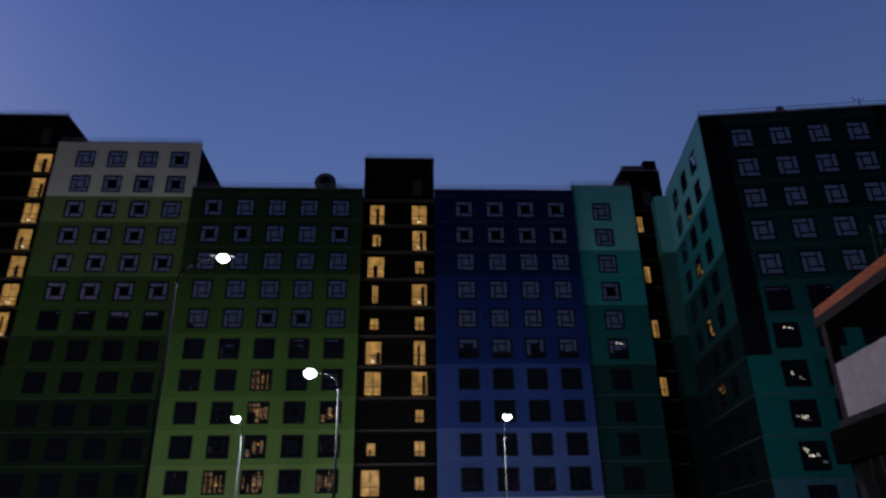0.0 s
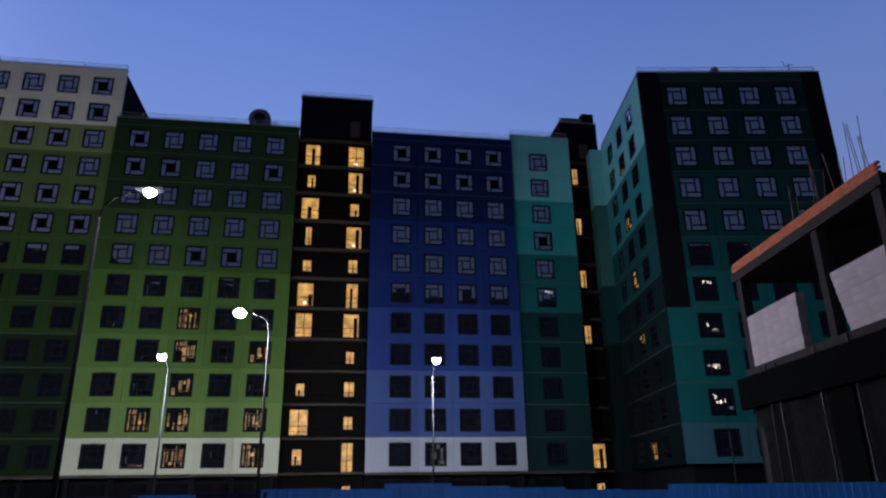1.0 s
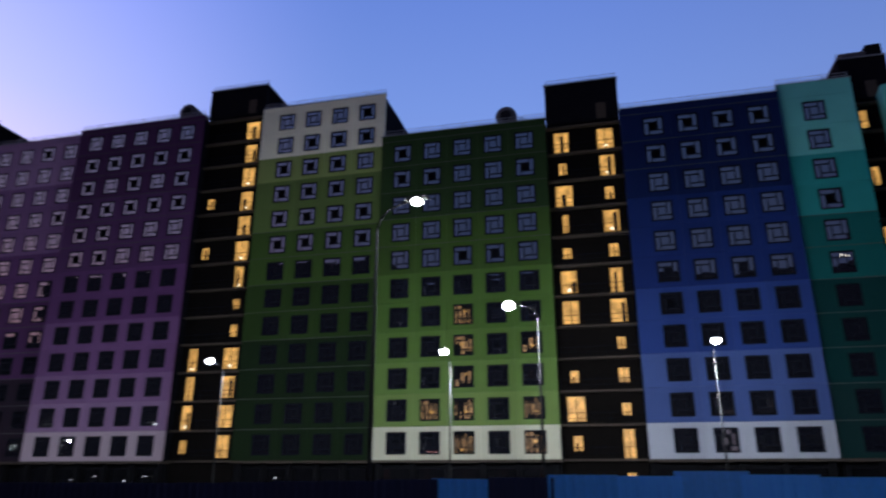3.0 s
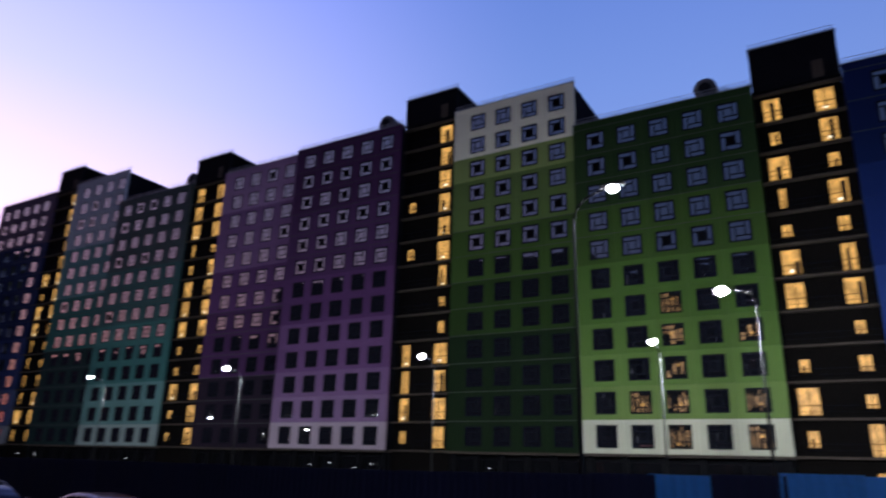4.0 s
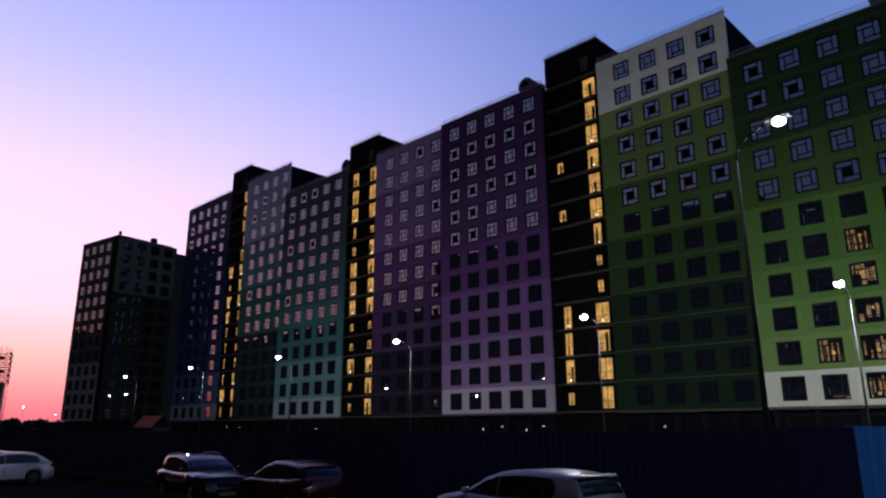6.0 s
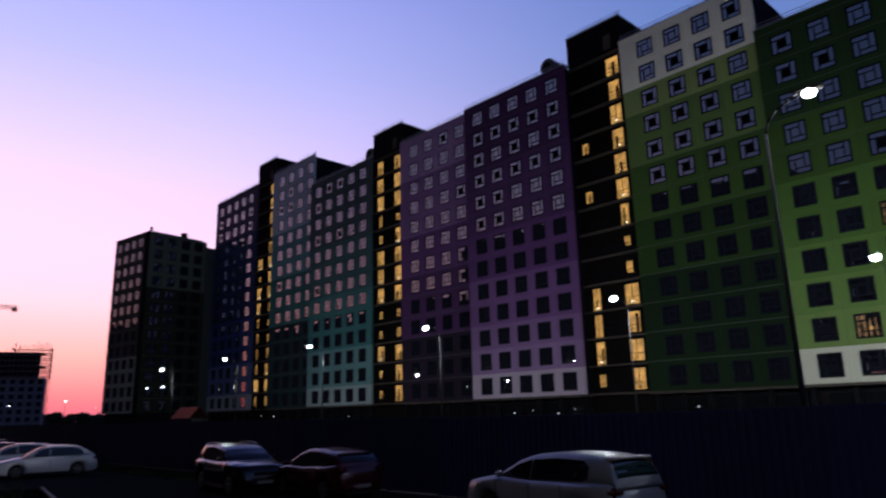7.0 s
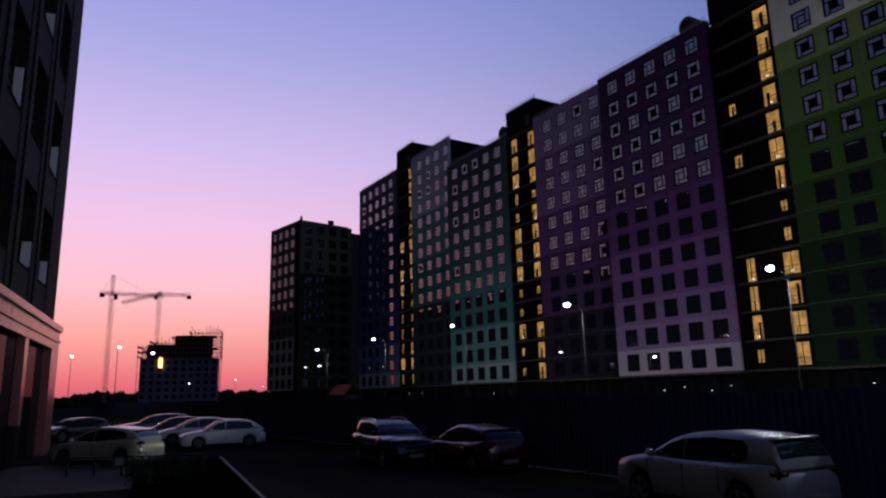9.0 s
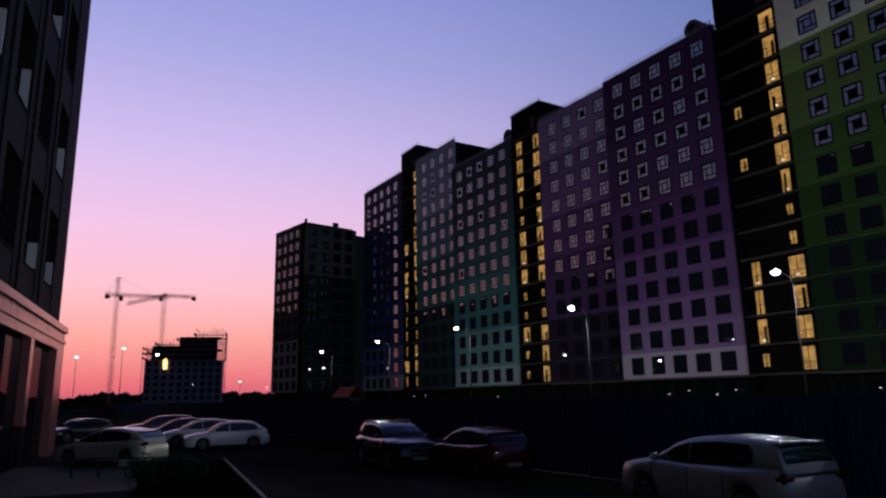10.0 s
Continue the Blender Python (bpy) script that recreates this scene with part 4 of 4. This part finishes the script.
            bmesh.ops.bevel(bm, geom=[e for e in bm.edges if abs(e.verts[0].co.y - e.verts[1].co.y) < 1e-5], offset=0.025, segments=2, affect="EDGES")
            wheel = part("wheel", bm, M["tyre"], root)
            bm = bmesh.new()
            tube(bm, (wx, sy * (W - 0.06), wr), (wx, sy * (W - 0.035), wr), wr * 0.2, n=12)
            for q in range(5):
                a = 2 * math.pi * q / 5 + 0.3
                for d in (-0.12, 0.12):
                    tube(bm, (wx + math.cos(a) * 0.05, sy * (W - 0.045), wr + math.sin(a) * 0.05), (wx + math.cos(a + d) * wr * 0.64, sy * (W - 0.045), wr + math.sin(a + d) * wr * 0.64), 0.02, n=5)
            for q in range(20):
                a, b2 = 2 * math.pi * q / 20, 2 * math.pi * (q + 1) / 20
                tube(bm, (wx + math.cos(a) * wr * 0.66, sy * (W - 0.045), wr + math.sin(a) * wr * 0.66), (wx + math.cos(b2) * wr * 0.66, sy * (W - 0.045), wr + math.sin(b2) * wr * 0.66), 0.016, n=5)
            part("rim", bm, M["rim"], wheel, "alloy rim")
    if s["spoiler"]:
        xa, xb, z = s["spoiler"]
        sp = slabs((xb, xa, -crest * 0.92, crest * 0.92, z - 0.035, z + 0.012))
        bmesh.ops.bevel(sp, geom=sp.edges[:], offset=0.015, segments=2, affect="EDGES")
        part("spoiler", sp, body_mat, root, smooth=True)
    bump = slabs((tail - 0.03, tail + 0.2, -W * 0.70, W * 0.70, c + 0.12, c + 0.30))
    bmesh.ops.bevel(bump, geom=bump.edges[:], offset=0.05, segments=2, affect="EDGES")
    part("rear_bumper", bump, body_mat, root, smooth=True)
    part("lower_bumper", slabs((tail + 0.02, tail + 0.3, -W * 0.68, W * 0.68, c, c + 0.12)), M["trim"], root)
    part("bumper_grille", slabs((nose - 0.2, nose + 0.01, -W * 0.55, W * 0.55, c + 0.12, c + 0.24)), M["trim"], root)
    part("number_plate", slabs((tail - 0.045, tail - 0.032, -0.26, 0.26, c + 0.17, c + 0.28)), M["kerb"], root, "plain pale plate")
    part("number_plate", slabs((nose + 0.012, nose + 0.024, -0.26, 0.26, c + 0.13, c + 0.23)), M["kerb"], root, "plain pale plate")
    part("grille", slabs((nose - 0.14, nose + 0.008, -W * 0.40, W * 0.40, along(lid, nose - 0.05) - 0.17, along(lid, nose - 0.05) - 0.05)), M["trim"], root)
    return root


car("suv", (0.20, 0.20, 0.225), "white compact off-road car parked by the fence", -9.6, 12.3, 174, 0.34, roof_rails=False, metallic=0.35)
car("suv", (0.004, 0.004, 0.006), "black off-road car with bright roof rails", -22.9, 11.8, -6, 0.15, True, 0.2)
car("hatch", (0.05, 0.004, 0.007), "dark red hatchback parked beside the fence", -19.3, 12.9, 177, 0.2)
car("hatch", (0.38, 0.345, 0.27), "silver hatchback parked by the planted bed", -31.2, 3.35, -135.5, 0.25, metallic=0.4)
car("sedan", (0.36, 0.35, 0.38), "white older hatchback parked in a row", -37.4, 9.4, -95, 0.3, metallic=0.05)
car("hatch", (0.33, 0.32, 0.35), "white hatchback parked in a row", -41.3, 8.9, -94, 0.3, metallic=0.05)
car("hatch", (0.03, 0.03, 0.045), "dark hatchback parked in a row", -45.2, 8.5, -93, 0.2)
car("suv", (0.05, 0.05, 0.07), "dark off-road car parked in a row", -49.7, 8.1, -93, 0.2)
car("hatch", (0.012, 0.013, 0.022), "dark hatchback parked by the corner", -53.0, 3.6, -60, 0.2)
car("hatch", (0.012, 0.012, 0.018), "black car parked near the fence", -1.3, 9.6, 178, 0.18)

# ---------------------------------------------------------------- unfinished building beside the fence
site = thing("unfinished_building", "unfinished concrete frame building with grey block walls", "building", pose(14.50, 15.28, LIFT, 0, 0, -6.6))
D = 9.15
part("floor_slab", slabs((-0.1, 12, -0.2, D + 0.15, 6.05, 6.37)), M["concrete"], site)
part("roof_slab", slabs((-0.1, 12, -0.2, D + 0.15, 9.85, 10.2)), M["concrete"], site)
part("floor_slab", slabs((-0.1, 12, -0.2, D + 0.15, -LIFT, 0.2)), M["concrete"], site)
for cx in (0.15, 5.5, 11.5):
    for cy in (0.2, 3.4, D - 0.25):
        for z0, z1 in ((0.2, 6.05), (6.37, 9.85)):
            part("column", slabs((cx - 0.17, cx + 0.17, cy - 0.17, cy + 0.17, z0, z1)), M["concrete"], site)
BRICK = mesh("brick", slabs((0, 0.12, 0.005, 0.245, 0.004, 0.066)), M["brick_orange"])
for row in range(5):
    for k in range(37):
        part("brick", BRICK, None, site, m=pose(-0.1, -0.2 + 0.25 * k + (0.125 if row % 2 else 0), 10.2 + 0.07 * row))
BLOCK = mesh("wall_block", slabs((0, 0.28, 0.005, 0.595, 0.004, 0.238)), M["block"])
for row in range(8):
    for k in range(6):
        part("wall_block", BLOCK, None, site, m=pose(0.0, 5.15 + 0.6 * k - 0.03 * (row % 2), 6.37 + 0.242 * row))
    for k in range(5):
        part("wall_block", BLOCK, None, site, m=pose(0.0, 2.0 - 0.6 * k + 0.06 * row, 6.37 + 0.242 * row))
bm = bmesh.new()
nx = 60
front = []
for i in range(nx + 1):
    y = -0.2 + (D + 0.3) * i / nx
    wob = 0.05 * math.sin(i * 0.9) + 0.04 * math.sin(i * 2.3 + 1)
    front.append([bm.verts.new((-0.02 + wob * (0.4 + 0.6 * math.sin(z * 1.3 + i * 0.2)), y, z)) for z in (0.1, 1.6, 3.1, 4.6, 6.1)])
for p, q in zip(front, front[1:]):
    for i in range(4):
        bm.faces.new((p[i], q[i], q[i + 1], p[i + 1]))
bmesh.ops.solidify(bm, geom=bm.faces[:], thickness=0.01)
part("sheeting", bm, M["sheeting"], site, "grey plastic sheeting over the lower storey", smooth=True)
# plain black strip along the top of the lower storey
part("dark_band", slabs((-0.34, -0.10, -0.2, D + 0.5, 4.9, 6.04)), M["flat_black"], site, "black band below the slab")
# a flat black panel paints the darkness inside the doorway
part("doorway", slabs((-0.13, -0.08, 2.9, 4.2, 0.6, 4.88)), M["flat_black"], site, "flat black panel painted as the dark opening in the sheeting")
for y in (2.5, 4.35, 6.9, 7.6):
    part("batten", slabs((-0.2, -0.15, y, y + 0.06, -LIFT, 6.3)), M["trim"], site)
part("batten", slabs((-0.2, -0.12, -0.2, D, 2.05, 2.15)), M["trim"], site)
rrng = random.Random(6)
for k in range(34):
    bm = bmesh.new()
    y, x = rrng.uniform(0.2, 5.2), rrng.choice((0.1, 0.35, 5.4, 5.7))
    tube(bm, (x, y, 10.2), (x + rrng.uniform(-0.15, 0.15), y + rrng.uniform(-0.15, 0.15), 10.2 + rrng.uniform(1.2, 2.3)), 0.012, n=5)
    part("rebar", bm, M["rust"], site)

# ---------------------------------------------------------------- far site: scaffolded block and two cranes
FAR = 330.0


def polar(az, rho, z=0.0):
    return Vector((-rho * math.sin(radians(az)), rho * math.cos(radians(az)), z))


far = thing("unfinished_tower", "far concrete block under scaffolding at dusk", "building", pose(*polar(79.15, FAR), 0, 0, 73.5))
hw = 15.9
part("shell", slabs((-hw, hw, -6, 6, 0, 20.4)), M["far_concrete"], far)
for f in range(7):
    part("floor_edge", slabs((-hw - 0.1, hw + 0.1, -6.2, -5.98, 2.9 * f + 2.45, 2.9 * f + 2.9)), M["far_concrete"], far)
    for k in range(10):
        x = -hw + 0.8 + 3.18 * k
        part("window_opening", slabs((x, x + 1.7, -6.06, -5.99, 2.9 * f + 0.5, 2.9 * f + 2.2)), M["room"], far)
# the storeys that are being cast: slabs, columns and shutters under a rising scaffold
part("shutter", slabs((-hw + 2.5, -2.5, -5.0, 5.5, 20.4, 26.6), (-2.5, hw - 3.0, -5.0, 5.5, 20.4, 30.0)), M["plinth"], far, "dark formwork of the top storeys")
srng = random.Random(9)
part("top_slab", slabs((-hw + 0.5, -2.5, -6, 6, 23.2, 23.7)), M["concrete"], far)
part("top_slab", slabs((-2.5, hw - 0.8, -6, 6, 24.6, 25.1), (-2.5, hw - 1.2, -6, 6, 30.0, 30.4)), M["concrete"], far)


def scaffold_height(x):
    return 26.3 + 4.2 * min(1.0, max(0.0, (x + hw) / 17.0)) + (3.0 if x > 3.2 else 0.0)


for k in range(23):
    x = -hw - 0.9 + (2 * hw + 1.8) * k / 22
    h = scaffold_height(x) + srng.uniform(-0.9, 1.5)
    for y in (-7.2, 7.2):
        bm = bmesh.new()
        tube(bm, (x, y, 0 if abs(x) > hw else 19.5), (x, y, h), 0.13, n=5)
        part("scaffold_post", bm, M["rust"], far)
for f in range(6):
    z = 20.6 + 2.1 * f
    x0 = -hw - 1.2
    while scaffold_height(x0) < z + 0.3 and x0 < hw:
        x0 += 0.5
    if x0 < hw - 2:
        part("scaffold_deck", slabs((x0, hw + 1.3, -7.35, -6.9, z, z + 0.28)), M["rust"], far)
        part("scaffold_deck", slabs((x0, hw + 1.3, 6.9, 7.35, z, z + 0.28)), M["rust"], far)
        for x in (x0, hw + 0.9):
            part("guard_board", slabs((x, x + 0.4, -7.3, 7.3, z + 0.3, z + 1.0)), M["rust"], far)
part("floodlight", slabs((-8.3, -6.9, -6.9, -6.5, 16.5, 21.0)), M["site_light"], far, "warm site floodlight")


def crane(label, az, rho, top, jib_z, reach, back, turn, droop=0.0):
    root = thing("tower_crane", label, "crane", pose(*polar(az, rho), 0, 0, turn), "tower cranes")

    def lattice(p, q, size, n, thick=0.09):
        bm = bmesh.new()
        p, q = Vector(p), Vector(q)
        d = (q - p) / n
        u = d.orthogonal().normalized() * size
        v = d.cross(u).normalized() * size
        for c in (u + v, u - v, -u - v, -u + v):
            tube(bm, p + c, q + c, thick, n=5)
        for k in range(n):
            o = [u + v, u - v, -u - v, -u + v]
            for i in range(4):
                s0, s1 = (o[i], o[(i + 1) % 4]) if k % 2 else (o[(i + 1) % 4], o[i])
                tube(bm, p + d * k + s0, p + d * (k + 1) + s1, thick * 0.6, n=4)
        return bm

    part("mast", lattice((0, 0, 0), (0, 0, jib_z), 0.65, 26), M["crane"], root)
    part("apex", lattice((0, 0, jib_z), (0, 0, top), 0.55, 5), M["crane"], root)
    part("jib", lattice((0, 0, jib_z), (reach, 0, jib_z - droop), 0.6, 20), M["crane"], root)
    part("counter_jib", lattice((0, 0, jib_z), (-back, 0, jib_z), 0.6, 7), M["crane"], root)
    part("counterweight", slabs((-back, -back + 2.0, -0.7, 0.7, jib_z - 1.8, jib_z - 0.2)), M["concrete"], root)
    part("cab", slabs((0.8, 2.4, -1.0, 1.0, jib_z - 2.6, jib_z - 0.4)), M["trim"], root)
    bm = bmesh.new()
    tube(bm, (0, 0, top), (reach * 0.7, 0, jib_z - droop * 0.7 + 0.5), 0.05, n=4)
    tube(bm, (0, 0, top), (-back * 0.9, 0, jib_z + 0.5), 0.05, n=4)
    part("stay", bm, M["crane"], root)


crane("far tower crane with level jib", 84.3, 340, 58.6, 50.2, 22, 5.0, 88)
crane("far tower crane with drooping jib", 80.97, 360, 54.8, 53.4, 16.6, 14.5, -97, 4.6)

# far street lamps
for az, rho in ((75.03, 247.0), (72.99, 371.0), (81.06, 105.0), (78.45, 298.0), (80.9, 364.0), (68.6, 150.0)):
    p = polar(az, rho)
    lamp = thing("street_lamp", "far lit street lamp beyond the site", "street lamp", pose(p.x, p.y, 0, 0, 0, -20), "street lamps")
    street_lamp_parts(lamp, 1.2, True, 0.2)

# far trees on the horizon
bm = bmesh.new()
trng = random.Random(4)
for k in range(7000):
    az, rho = trng.uniform(58, 100), trng.uniform(400, 450)
    hh = 6.6 + 3.0 * noise.noise((az * 0.35, 0, 0)) + 2.0 * noise.noise((az * 1.7, 3, 0))
    c = polar(az, rho, max(0.5, trng.uniform(0.1, 1.0) * hh))
    r = trng.uniform(0.6, 1.7)
    vs = [bm.verts.new(c + Vector((trng.uniform(0.6, 1.2) * r * d[0], trng.uniform(0.6, 1.2) * r * d[1], trng.uniform(0.6, 1.2) * r * d[2]))) for d in ((1, 0, 0), (0, 1, 0), (-1, 0, 0), (0, -1, 0), (0, 0, 1), (0, 0, -1))]
    for i in range(4):
        bm.faces.new((vs[i], vs[(i + 1) % 4], vs[4]))
        bm.faces.new((vs[(i + 1) % 4], vs[i], vs[5]))
tagged(part("woods", bm, M["leaf"]), "dark line of far trees on the horizon", "trees", kind="stuff")

# small red-roofed shelter in the yard
hut = thing("shelter", "small yard shelter with a red gabled roof", "shelter", pose(-101.5, 44.0, 0, 0, 0, 20))
bm = bmesh.new()
for ya, yb in ((-1.9, 0), (1.9, 0)):
    q = [(-1.9, ya, 2.7), (1.9, ya, 2.7), (1.9, yb, 4.3), (-1.9, yb, 4.3)]
    bm.faces.new([bm.verts.new(v) for v in q])
bmesh.ops.solidify(bm, geom=bm.faces[:], thickness=0.08)
part("roof", bm, M["red_roof"], hut)
for px in (-1.5, 1.5):
    for py in (-1.5, 1.5):
        part("post", slabs((px - 0.07, px + 0.07, py - 0.07, py + 0.07, 0, 2.95)), M["trim"], hut)

# small lamps under the block's overhang
for x, z in ((-55.0, 2.6), (-52.3, 2.3), (-49.6, 2.6), (-46.2, 2.2), (-44.0, 2.6), (-1.6, 2.4), (-84.0, 2.4), (-112.5, 2.7), (-108.0, 2.7), (-30.5, 2.5)):
    wl_ = thing("wall_lamp", "small white lamp under the overhang", "wall lamp", pose(x, 60.0 if x > -90 else 61.6, z), "wall lamps under the block")
    part("bracket", slabs((-0.05, 0.05, 0.1, 1.0, 0.0, 0.05)), M["trim"], wl_)
    part("lens", slabs((-0.05, 0.05, 0.0, 0.12, -0.03, 0.04)), M["white_light"], wl_)
